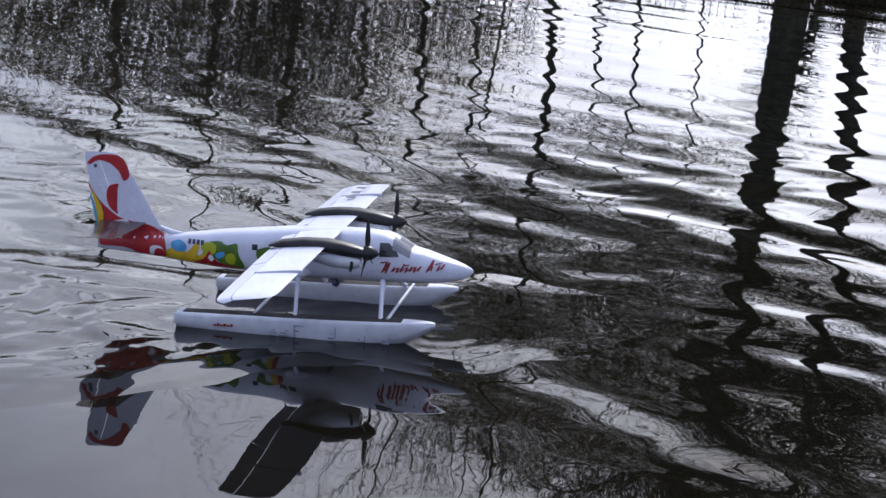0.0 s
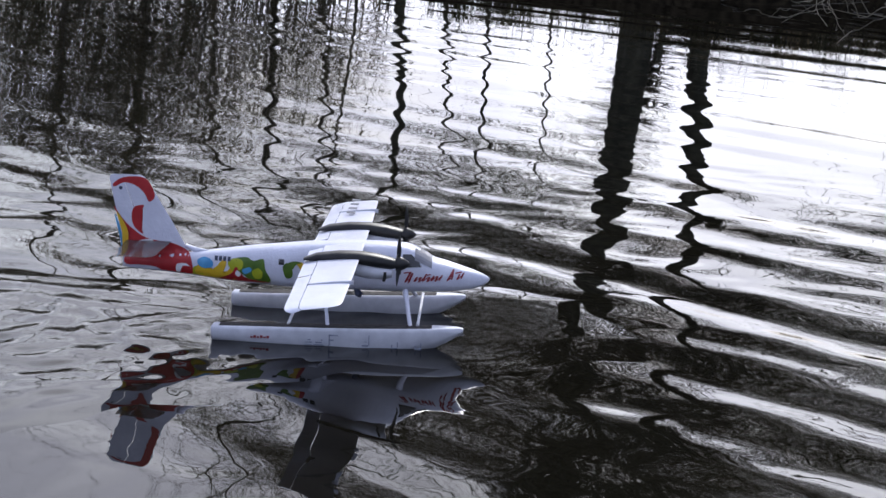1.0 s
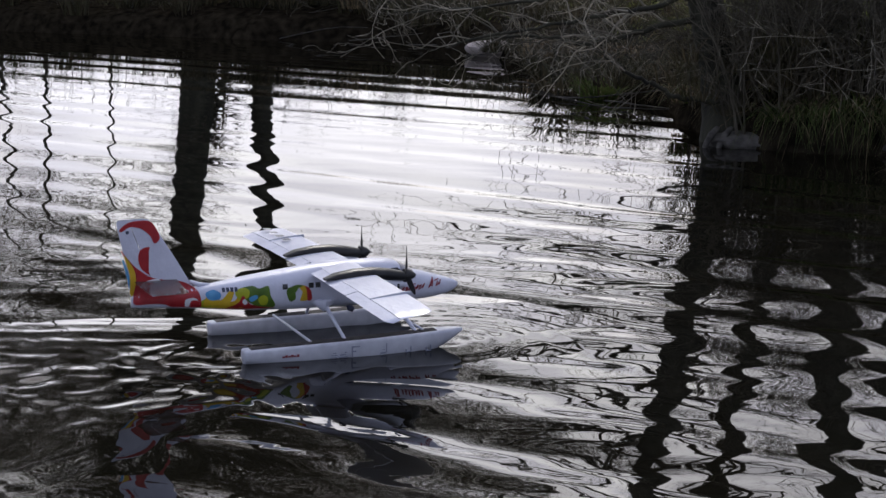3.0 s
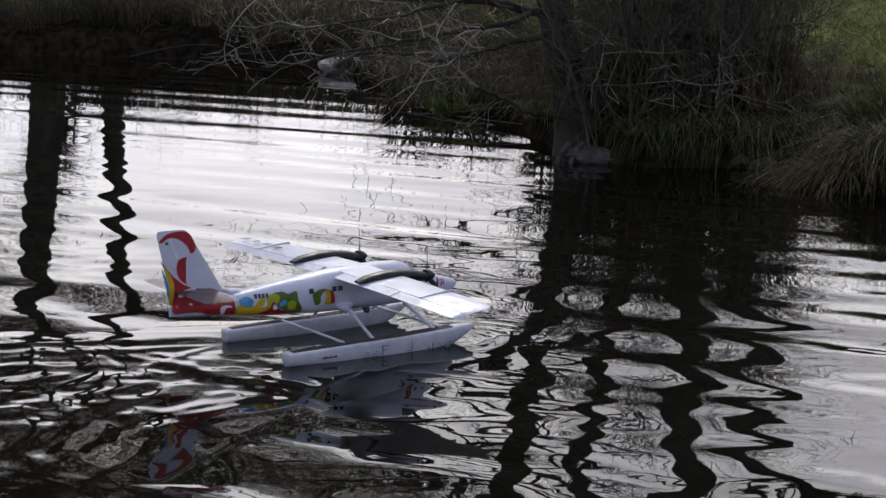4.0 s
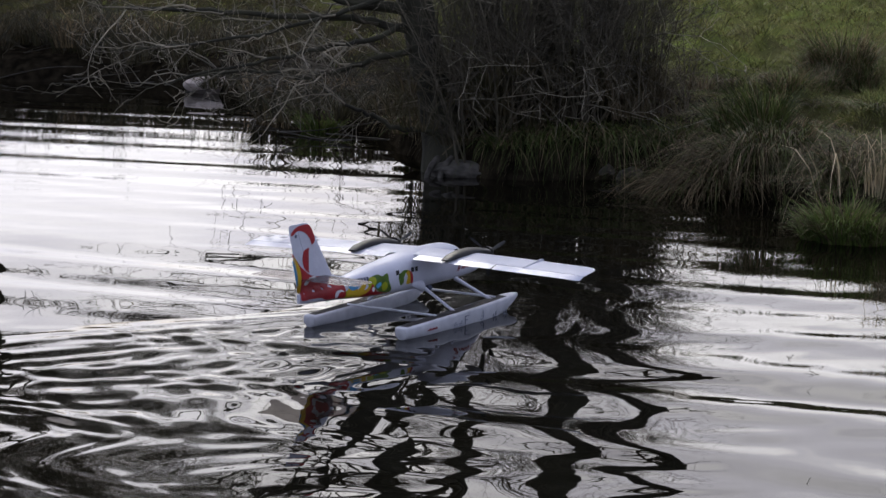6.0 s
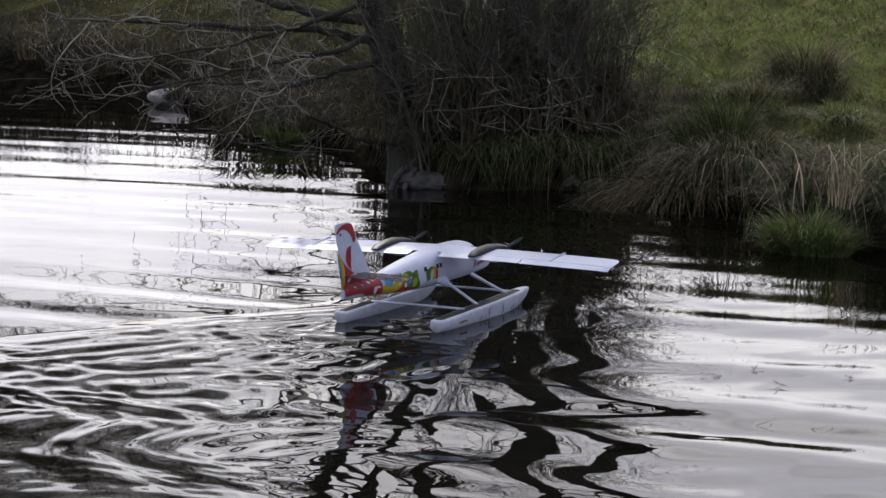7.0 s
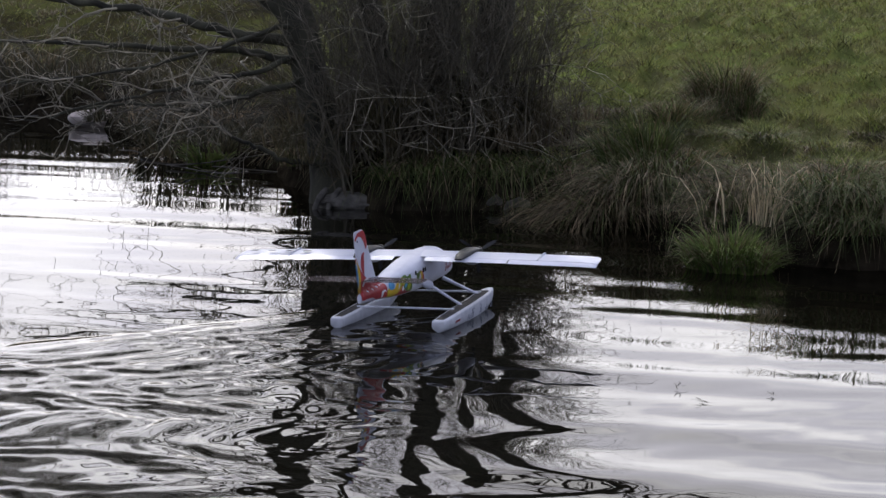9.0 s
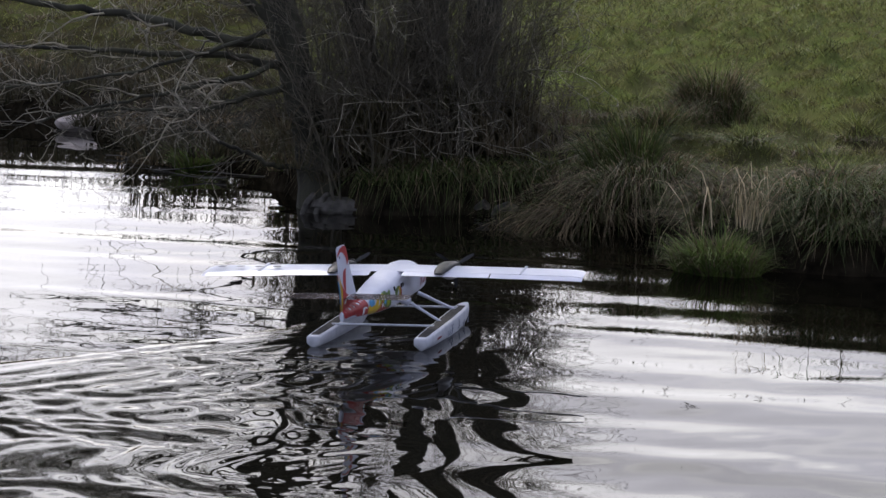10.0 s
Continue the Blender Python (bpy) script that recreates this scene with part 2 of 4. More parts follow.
# ---- pond and land ----
SHORE = [(-62, 34), (-45, 29), (-33, 24.5), (-25, 21.5), (-18, 20), (-13, 19.4), (-10.8, 17.8), (-8.8, 16.0), (-7.0, 14.8), (-5.4, 13.0), (-4.2, 11.4),
         (-2.5, 10.9), (0, 10.75), (2, 10.7), (3.2, 10.45), (5, 10.15), (6.6, 9.9), (7.3, 9.3), (8.0, 8.75), (10, 8.65), (13.3, 8.6), (20, 8.2), (35, 7.0)]
POND = [(d * math.sin(radians(a)), d * math.cos(radians(a))) for a, d in SHORE] + [(7.5, 1.6), (3, 1.2), (-3, 1.0), (-12, 1.4), (-36, 3.0)]


def shore_distance(x, y):
    """Signed distance to the pond's edge: positive on land."""
    x, y = np.asarray(x, float), np.asarray(y, float)
    best, inside = np.full(x.shape, 1e9), np.zeros(x.shape, bool)
    for (ax, ay), (bx, by) in zip(POND, POND[1:] + POND[:1]):
        dx, dy = bx - ax, by - ay
        t = np.clip(((x - ax) * dx + (y - ay) * dy) / (dx * dx + dy * dy), 0, 1)
        best = np.minimum(best, np.hypot(x - ax - t * dx, y - ay - t * dy))
        cross = ((ay > y) != (by > y)) & (x < ax + (y - ay) * dx / (dy if abs(dy) > 1e-9 else 1e-9))
        inside ^= cross
    return np.where(inside, -best, best)


def wobble(x, y):
    return (np.sin(x * 1.7 + 0.6 * y) + np.sin(y * 2.3 - 0.9 * x + 1.0) + 0.6 * np.sin(3.9 * x + 2.9 * y) + 0.5 * np.sin(6.1 * x - 5.2 * y)) / 3.1


_clod = np.random.RandomState(77)
CLODS = [(2 * math.pi / l * math.cos(a), 2 * math.pi / l * math.sin(a), f) for l, a, f in zip(_clod.uniform(0.3, 0.95, 14), _clod.uniform(0, 6.28, 14), _clod.uniform(0, 6.28, 14))]


def clods(x, y):
    """Uneven lumps of trodden turf, about -1 to 2."""
    q = sum(np.sin(kx * x + ky * y + f) for kx, ky, f in CLODS) / 2.7
    return q + 0.35 * q * np.abs(q)


def land_height(x, y):
    s = shore_distance(x, y) + 0.10 * wobble(np.asarray(x) * 1.5, np.asarray(y) * 1.5)
    rise = np.interp(s, [-3, -0.6, -0.05, 0.05, 0.25, 0.9, 3, 12, 45, 200, 2500], [-0.8, -0.45, -0.16, 0.15, 0.25, 0.33, 0.46, 0.88, 1.7, 3.4, 14.0])
    az = np.degrees(np.arctan2(x, np.maximum(y, 0.01)))
    rise = rise * (1 - 0.3 * np.clip((-4.5 - az) / 2, 0, 1) * np.clip((az + 10.5) / 2, 0, 1) * np.clip((5 - s) / 3, 0, 1) * (s > 0) * (np.asarray(y) > 8))
    return rise + np.clip(s, 0, 1) * (0.045 * wobble(x, y) + 0.024 * clods(np.asarray(x), np.asarray(y)) * np.clip((s - 0.4) / 0.6, 0, 1) + 0.03 * wobble(np.asarray(x) * 2.6 + 3, np.asarray(y) * 2.2))


def build_land():
    xs = np.concatenate([-np.geomspace(2500, 17, 24), np.arange(-16.8, -2, 0.13), np.arange(-1.95, 7.9, 0.085), np.geomspace(8, 2500, 24)])
    ys = np.concatenate([-np.geomspace(2500, 3, 16), np.arange(-2.5, 7.3, 0.6), np.arange(7.4, 18, 0.085), np.arange(18, 24, 0.13), np.geomspace(24.2, 2500, 26)])
    X, Y = np.meshgrid(xs, ys)
    Z = land_height(X, Y)
    b = Buf()
    nx = len(xs)
    b.v = list(zip(X.ravel(), Y.ravel(), Z.ravel()))
    b.f = [(j * nx + i, j * nx + i + 1, (j + 1) * nx + i + 1, (j + 1) * nx + i) for j in range(len(ys) - 1) for i in range(nx - 1)]
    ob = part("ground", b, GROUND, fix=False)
    # bare earth and leaf litter along the edge, under the trees and on the shaded far bank; its tone includes undercut
    # shade
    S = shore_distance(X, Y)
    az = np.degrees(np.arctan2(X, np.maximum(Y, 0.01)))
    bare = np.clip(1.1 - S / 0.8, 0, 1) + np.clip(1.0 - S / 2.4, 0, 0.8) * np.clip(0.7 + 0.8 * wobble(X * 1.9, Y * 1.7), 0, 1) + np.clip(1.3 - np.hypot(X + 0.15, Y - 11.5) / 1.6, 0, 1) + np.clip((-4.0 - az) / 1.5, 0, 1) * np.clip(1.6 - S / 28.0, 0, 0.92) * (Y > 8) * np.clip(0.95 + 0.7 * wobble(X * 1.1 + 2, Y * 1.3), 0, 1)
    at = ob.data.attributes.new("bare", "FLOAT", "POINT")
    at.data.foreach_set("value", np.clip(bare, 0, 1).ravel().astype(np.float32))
    tagged(ob, "rough green meadow sloping down to an eroded pond bank", "ground", kind="structure")


build_land()


def wave_height(x, y):
    """Long-crested trains of low ripples, with crossing ones close in; calm in places."""
    rng = np.random.RandomState(5)
    d = np.hypot(x, y)
    patch = 0.95 + 0.35 * np.sin(0.55 * x + 0.35 * y + 0.8) * np.sin(0.42 * y - 0.3 * x + 0.4)
    calm = 1 - 0.85 * np.exp(-((x + 3.4) ** 2 + (y - 1.7) ** 2) / 2.2)
    west = 1 / (1 + np.exp((x + 1.2) / 0.5))
    near = np.interp(d, [0, 5.5, 8, 30], [1.0, 1.0, 0.08, 0.03]) * (0.14 + 0.86 * west)
    mid = np.interp(d, [0, 6, 8.5, 30], [1.0, 1.0, 0.2, 0.08])
    far = np.interp(d, [0, 6.5, 10, 30], [0.8, 1.1, 0.55, 0.3])
    lee = np.clip((x + 0.5) / 0.9, 0, 1) * np.clip((8.6 - d) / 1.5, 0, 1)
    swell, far = far * (1 - 0.5 * lee), far * (1 + 0.5 * lee)
    east = np.interp(d, [0, 6.5, 8.5, 30], [1.0, 1.0, 0.2, 0.05]) * np.clip((x + 0.6) / 0.8, 0, 1)
    west_mid = np.interp(d, [0, 6.5, 8.5, 30], [1.0, 1.0, 0.08, 0.0]) * np.clip((-x - 1.6) / 0.8, 0, 1)
    swirl_x = 0.07 * (np.sin(4.1 * x + 3.0 * y) + np.sin(7.3 * y - 2.2 * x + 1) + np.sin(5.7 * x + 6.1 * y + 2))
    swirl_y = 0.09 * (np.sin(5.2 * x - 1.9 * y + 3) + np.sin(3.6 * x + 5.1 * y + 5) + np.sin(8.1 * x + 2.7 * y + 1))
    h = np.zeros_like(x)
    for lam, slope, head, spread, weight in ((1.05, 0.008, 247, 3, swell), (0.8, 0.011, 247, 3, swell), (0.58, 0.018, 246, 3, far), (0.44, 0.021, 248, 5, mid), (0.34, 0.017, 251, 7, mid), (0.27, 0.012, 256, 12, mid),
                                             (0.18, 0.009, 262, 22, mid), (0.24, 0.012, 232, 40, near), (0.4, 0.012, 290, 25, near), (0.3, 0.012, 200, 25, near),
                                             (0.26, 0.012, 255, 60, east), (0.17, 0.009, 255, 70, east), (0.42, 0.007, 255, 60, east), (0.22, 0.015, 250, 60, west_mid), (0.15, 0.011, 250, 70, west_mid)):
        swirled = weight is near or weight is west_mid or weight is east
        u, v = (x + swirl_x, y + swirl_y) if swirled else (x, y)
        for _ in range(3):
            a, l = radians(head + rng.uniform(-spread, spread)), lam * rng.uniform(0.9, 1.1)
            k = 2 * math.pi / l
            bend = 0.25 * np.sin(0.5 * x + rng.uniform(0, 6)) + 0.2 * np.sin(0.7 * y + rng.uniform(0, 6))
            th = k * (u * math.cos(a) + v * math.sin(a)) + bend * 2 + rng.uniform(0, 6.28)
            h += weight * slope / k * 0.85 * (np.sin(th) + (0.26 * np.sin(2 * th + 1.2) if weight is far or weight is swell else 0.0))
    return h * patch * calm


def build_water():
    xs = np.concatenate([-np.geomspace(90, 15.2, 12), np.arange(-15, 9, 0.05), np.geomspace(9.1, 60, 10)])
    ys = np.concatenate([[-30, -10, -3, 0, 1.5], np.arange(2, 12, 0.04), np.arange(12, 28, 0.07), np.geomspace(28.1, 90, 10)])
    X, Y = np.meshgrid(xs, ys)
    Z = wave_height(X, Y) * np.clip((28 - Y) / 4, 0, 1) * np.clip((X + 15) / 2, 0, 1) * np.clip((9 - X) / 1, 0, 1)
    nx, ny = len(xs), len(ys)
    me = bpy.data.meshes.new("water")
    me.vertices.add(nx * ny)
    me.vertices.foreach_set("co", np.stack([X, Y, Z], -1).ravel())
    j, i = np.meshgrid(np.arange(ny - 1), np.arange(nx - 1), indexing="ij")
    a = (j * nx + i).ravel()
    quads = np.stack([a, a + 1, a + nx + 1, a + nx], -1)
    me.loops.add(quads.size)
    me.loops.foreach_set("vertex_index", quads.ravel())
    me.polygons.add(len(quads))
    me.polygons.foreach_set("loop_start", np.arange(0, quads.size, 4))
    me.polygons.foreach_set("use_smooth", np.ones(len(quads), bool))
    me.update()
    me.validate()
    me.materials.append(WATER)
    return tagged(new("water", me), "dark rippled pond water mirroring sky and bare trees", "water", kind="structure")


water = build_water()


# ---- the model seaplane: x forward, y to its left, z up from the waterline ----
# station: x, bottom, top, half width
HULL = [(-0.555, 0.160, 0.192, 0.006), (-0.53, 0.157, 0.196, 0.010), (-0.45, 0.152, 0.200, 0.020), (-0.363, 0.146, 0.209, 0.032), (-0.30, 0.139, 0.218, 0.041),
        (-0.20, 0.130, 0.233, 0.053), (-0.08, 0.124, 0.247, 0.062), (0.0, 0.122, 0.256, 0.064), (0.1, 0.122, 0.262, 0.065), (0.2, 0.122, 0.263, 0.065),
        (0.262, 0.123, 0.260, 0.064), (0.285, 0.124, 0.253, 0.063), (0.312, 0.125, 0.238, 0.062), (0.338, 0.126, 0.222, 0.060), (0.38, 0.128, 0.212, 0.054),
        (0.42, 0.132, 0.200, 0.044), (0.455, 0.138, 0.190, 0.031), (0.48, 0.146, 0.181, 0.019), (0.494, 0.155, 0.174, 0.009), (0.5, 0.163, 0.168, 0.003)]
POWER = 2.8


def hull_ring(x, grow=0.0, n=28):
    b, t, w = interp(x, HULL)
    zc, h, w = (b + t) / 2, (t - b) / 2 + grow, w + grow
    ring = []
    for k in range(n):
        a = 2 * math.pi * k / n
        c, s = math.cos(a), math.sin(a)
        ring.append((x, w * math.copysign(abs(c) ** (2 / POWER), c), zc + h * math.copysign(abs(s) ** (2 / POWER), s)))
    return ring


def hull_side(x, z):
    b, t, w = interp(x, HULL)
    u = abs(z - (b + t) / 2) / ((t - b) / 2)
    return w * (1 - min(u, 0.985) ** POWER) ** (1 / POWER) if x > -0.556 and u < 1 else 0.0


# fin: height, leading edge, trailing edge, half thickness
FIN = [(0.165, -0.350, -0.547, 0.011), (0.213, -0.366, -0.552, 0.011), (0.30, -0.416, -0.569, 0.010), (0.38, -0.465, -0.587, 0.008), (0.415, -0.487, -0.594, 0.007),
       (0.424, -0.497, -0.592, 0.005), (0.428, -0.512, -0.583, 0.002)]


def foil(u):
    """Half thickness of the section, 0 to 1, at u of the chord."""
    return 2.6 * (0.2969 * math.sqrt(max(u, 0)) - 0.126 * u - 0.3516 * u * u + 0.2843 * u ** 3 - 0.1015 * u ** 4) / 0.13 * 0.05 * 2


def fin_side(x, z):
    if not FIN[0][0] <= z <= FIN[-1][0]:
        return 0.0
    le, te, half = interp(z, FIN)
    u = (le - x) / (le - te)
    return half * min(foil(u), 1.0) if 0 <= u <= 1 else 0.0


def strip(buf, rows, u0, u1, axis, n=9, rise=0.0, droop=0.0):
    """A loft of part of a flying surface between two fractions of its chord. rows: span station, leading edge, trailing edge, half thickness, lift."""
    rings = []
    us = [u0 + (u1 - u0) * (0.5 - 0.5 * math.cos(math.pi * k / n)) for k in range(n + 1)]
    for s, le, te, half, lift in rows:
        ring = []
        for sign, seq in ((1, us), (-1, us[::-1])):
            for u in seq:
                x, t = le + (te - le) * u, half * max(min(foil(u), 1.0), 0.02) * sign
                ring.append((x, t, s) if axis == "z" else (x, s, lift + t * (1.25 if sign > 0 else 0.7) + rise * (0.3 - u) - droop * (u - u0) / (u1 - u0)))
        rings.append(ring)
    return buf.loft(rings)


def decal(name, loop, mat, parent, both=True, lift=0.0012, label="", per=5):
    """Printed colour that follows the side of hull and fin."""
    pts = smooth_loop(loop, per) if per > 1 else loop
    pts = [(x, max(z, interp(x, HULL)[0] + 0.007) if x > -0.52 else max(z, 0.168)) for x, z in pts]
    bm = bmesh.new()
    face = bm.faces.new([bm.verts.new((x, 0, z)) for x, z in pts])
    bmesh.ops.triangulate(bm, faces=[face])
    for _ in range(3):
        long = [e for e in bm.edges if e.calc_length() > 0.012]
        if long:
            bmesh.ops.subdivide_edges(bm, edges=long, cuts=1)
            bmesh.ops.triangulate(bm, faces=bm.faces)
    idx = {v: i for i, v in enumerate(bm.verts)}
    for sign in (-1, 1) if both else (-1,):
        b = Buf()
        verts = [(v.co.x, sign * (max(hull_side(v.co.x, v.co.z), fin_side(v.co.x, v.co.z)) + lift), v.co.z) for v in bm.verts]
        b.add(verts, [tuple(idx[v] for v in f.verts) for f in bm.faces])
        part(name, b, mat, parent, label, fix=False)
    bm.free()


def build_seaplane():
    plane = tagged(new("model_seaplane"), "white foam twin-engine model seaplane with red and yellow bird print, afloat", "model aeroplane")
    # fuselage
    b = Buf()
    xs = [h[0] for h in HULL]
    fine = sorted(set(xs + [(p + q) / 2 for p, q in zip(xs, xs[1:])]))
    b.loft([hull_ring(x) for x in fine])
    fuselage = part("fuselage", b, FOAM, plane)
    # windscreen and windows
    b = Buf()
    rings = [hull_ring(x, 0.0014) for x in (0.286, 0.3, 0.312, 0.325, 0.335)]
    for k in (2, 3, 4, 5, 6, 7, 8, 9, 10, 11):
        for i in range(4):
            q = [rings[i][k], rings[i][k + 1], rings[i + 1][k + 1], rings[i + 1][k]]
            if k in (6, 7) and i == 0:
                continue
            b.add(q, [(0, 1, 2, 3)])
    part("windscreen", b, SCREEN, fuselage, "grey smoked windscreen", fix=False)
    decal("side_window", [(0.252, 0.240), (0.276, 0.240), (0.297, 0.222), (0.306, 0.206), (0.252, 0.203)], GLASS_DARK, fuselage, per=1)
    for x in (-0.092, -0.01, 0.012):
        decal("cabin_window", [(x - 0.008, 0.212), (x + 0.008, 0.212), (x + 0.008, 0.196), (x - 0.008, 0.196)], GLASS_DARK, fuselage, per=1)
    # fin and rudder
    b = Buf()
    strip(b, [(z, le, te, h, 0) for z, le, te, h in FIN], 0.0, 0.62, "z")
    fin = part("fin", b, FOAM, plane)
    b = Buf()
    strip(b, [(z, le, te, h * 0.97, 0) for z, le, te, h in FIN], 0.632, 1.0, "z")
    part("rudder", b, FOAM, plane)
    b = Buf().tube([(-0.30, 0, 0.214), (-0.345, 0, 0.216), (-0.375, 0, 0.228)], [0.002, 0.008, 0.006], 8)
    part("fin_fillet", b, FOAM, plane)
    decal("print_crest", [(-0.585, 0.398), (-0.564, 0.416), (-0.531, 0.423), (-0.492, 0.419), (-0.47, 0.389), (-0.465, 0.365), (-0.481, 0.352), (-0.494, 0.376), (-0.52, 0.398), (-0.553, 0.405), (-0.578, 0.392)], RED, fin, lift=0.0012)
    decal("print_swoosh", [(-0.529, 0.322), (-0.52, 0.337), (-0.495, 0.341), (-0.508, 0.314), (-0.509, 0.285), (-0.497, 0.258), (-0.52, 0.274), (-0.53, 0.299)], RED, fin, lift=0.0012)
    decal("print_red", [(-0.582, 0.335), (-0.548, 0.291), (-0.52, 0.267), (-0.492, 0.249), (-0.454, 0.24), (-0.41, 0.234), (-0.376, 0.219), (-0.354, 0.198), (-0.35, 0.152), (-0.382, 0.139), (-0.421, 0.143), (-0.454, 0.166), (-0.503, 0.17), (-0.545, 0.17), (-0.549, 0.193), (-0.534, 0.225), (-0.538, 0.257), (-0.562, 0.298)], RED, fin, lift=0.0026)
    decal("print_yellow", [(-0.573, 0.319), (-0.556, 0.297), (-0.542, 0.268), (-0.54, 0.234), (-0.55, 0.197), (-0.557, 0.204), (-0.555, 0.244), (-0.564, 0.284)], YELLOW, fin, lift=0.003)
    decal("print_blue", [(-0.579, 0.31), (-0.569, 0.291), (-0.558, 0.25), (-0.559, 0.216), (-0.564, 0.244), (-0.572, 0.278)], BLUE, fin, lift=0.0012)
    decal("print_white", [(-0.397, 0.16), (-0.394, 0.18), (-0.365, 0.182), (-0.353, 0.164), (-0.36, 0.175), (-0.379, 0.174), (-0.386, 0.156)], WHITE_INK, fin, lift=0.0034)
    decal("print_white", [(-0.528, 0.222), (-0.509, 0.238), (-0.473, 0.244), (-0.466, 0.231), (-0.495, 0.232), (-0.515, 0.218)], WHITE_INK, fin, lift=0.0034)
    decal("print_yellow", [(-0.335, 0.18), (-0.316, 0.193), (-0.288, 0.17), (-0.249, 0.168), (-0.232, 0.19), (-0.216, 0.152), (-0.249, 0.143), (-0.335, 0.152)], YELLOW, fuselage, lift=0.0012)
    decal("print_green", [(-0.232, 0.203), (-0.194, 0.212), (-0.172, 0.203), (-0.144, 0.209), (-0.138, 0.18), (-0.123, 0.144), (-0.166, 0.138), (-0.194, 0.155), (-0.222, 0.178)], GREEN, fuselage, lift=0.0012)
    decal("print_red", [(-0.271, 0.144), (-0.238, 0.16), (-0.222, 0.183), (-0.205, 0.158), (-0.166, 0.145), (-0.121, 0.139), (-0.216, 0.14)], RED, fuselage, lift=0.0016)
    decal("print_blue", [(-0.334, 0.197), (-0.31, 0.205), (-0.29, 0.193), (-0.293, 0.177), (-0.316, 0.173), (-0.332, 0.182)], BLUE, fuselage, lift=0.0016)
    decal("print_white", [(-0.225, 0.163), (-0.218, 0.173), (-0.209, 0.161), (-0.216, 0.154)], WHITE_INK, fuselage, lift=0.002)
    decal("print_blue", [(-0.204, 0.175), (-0.183, 0.184), (-0.178, 0.173), (-0.197, 0.163)], BLUE, fuselage, lift=0.0016)
    decal("print_green", [(-0.075, 0.20), (-0.055, 0.208), (-0.035, 0.204), (-0.05, 0.198), (-0.06, 0.185)], GREEN, fuselage, lift=0.0016)
    decal("print_yellow", [(-0.05, 0.204), (-0.03, 0.204), (-0.014, 0.185), (-0.014, 0.16), (-0.045, 0.158), (-0.034, 0.178)], YELLOW, fuselage, lift=0.0012)
    decal("print_red", [(-0.03, 0.204), (-0.012, 0.19), (-0.008, 0.16), (-0.022, 0.158), (-0.02, 0.182)], RED, fuselage, lift=0.0018)
    decal("print_lime", [(-0.352, 0.166), (-0.338, 0.178), (-0.318, 0.172), (-0.3, 0.156), (-0.31, 0.145), (-0.35, 0.146)], LIME, fuselage, lift=0.0009)
    decal("print_lime", [(-0.246, 0.196), (-0.226, 0.207), (-0.204, 0.2), (-0.206, 0.178), (-0.226, 0.168), (-0.24, 0.178)], LIME, fuselage, lift=0.0014)
    decal("print_yellow", [(-0.3, 0.162), (-0.28, 0.18), (-0.262, 0.2), (-0.25, 0.196), (-0.258, 0.17), (-0.276, 0.152)], YELLOW, fuselage, lift=0.0015)
    decal("print_lime", [(-0.176, 0.172), (-0.158, 0.182), (-0.146, 0.17), (-0.15, 0.152), (-0.168, 0.152)], LIME, fuselage, lift=0.0017)
    decal("print_green", [(-0.088, 0.19), (-0.074, 0.202), (-0.062, 0.19), (-0.06, 0.164), (-0.078, 0.158)], GREEN, fuselage, lift=0.0011)
    # bird's eye
    ring = [(-0.562 + 0.0055 * math.cos(a), 0.389 + 0.0055 * math.sin(a)) for a in np.linspace(0, 2 * math.pi, 10)[:-1]]
    decal("print_eye", ring, NAVY, fin, per=1, lift=0.0016)
    # script along the nose, drawn as plain slanted strokes with joins
    x = 0.262
    strokes = ((0.032, 0.012, 0.007), (0.034, 0.010, 0.013), (0.017, 0.007, 0.010), (0.017, 0.006, 0.009), (0.026, 0.009, 0.010), (0.017, 0.006, 0.009), (0.017, 0.007, 0.009), (0.018, 0.006, 0.009), (0.017, 0.007, 0.019),
               (0.031, 0.013, 0.009), (0.031, 0.003, 0.012), (0.018, 0.006, 0.009), (0.017, 0.006, 0.0))
    for k, (h, slant, gap) in enumerate(strokes):
        h, gap = h * 0.86, gap * 1.26
        z = 0.160 + 0.085 * (x - 0.262) + 0.0012 * (-1) ** k
        wide = 0.0030 if h > 0.025 else 0.0024
        decal("script_stroke", [(x - wide, z + 0.001), (x + wide * 0.6, z), (x + slant + wide, z + h * 0.9), (x + slant + wide * 0.3, z + h), (x + slant - wide * 0.9, z + h * 0.93)], SCRIPT, fuselage, per=3, lift=0.0015)
        if 0 < gap < 0.015:
            decal("script_stroke", [(x, z + 0.002), (x + 0.001, z - 0.0005), (x + gap + 0.005, z + 0.012), (x + gap + 0.004, z + 0.0145)], SCRIPT, fuselage, per=1, lift=0.0018)
        x += gap
    for x, z, w in ((0.256, 0.186, 0.022), (0.318, 0.181, 0.016), (0.402, 0.187, 0.018)):
        decal("script_stroke", [(x, z), (x + w, z + 0.003), (x + w, z + 0.0062), (x, z + 0.0035)], SCRIPT, fuselage, per=1, lift=0.0018)
    # registration as plain bars
    for k in range(4):
        x = -0.285 + 0.0125 * k
        decal("registration_bar", [(x, 0.210), (x + 0.009, 0.210), (x + 0.009, 0.197), (x, 0.197)], NAVY, fuselage, per=1, lift=0.0018)

    # wing in two halves, set nose-up on the body, with aileron gap, fence and nacelle
    WING_RISE = 0.013
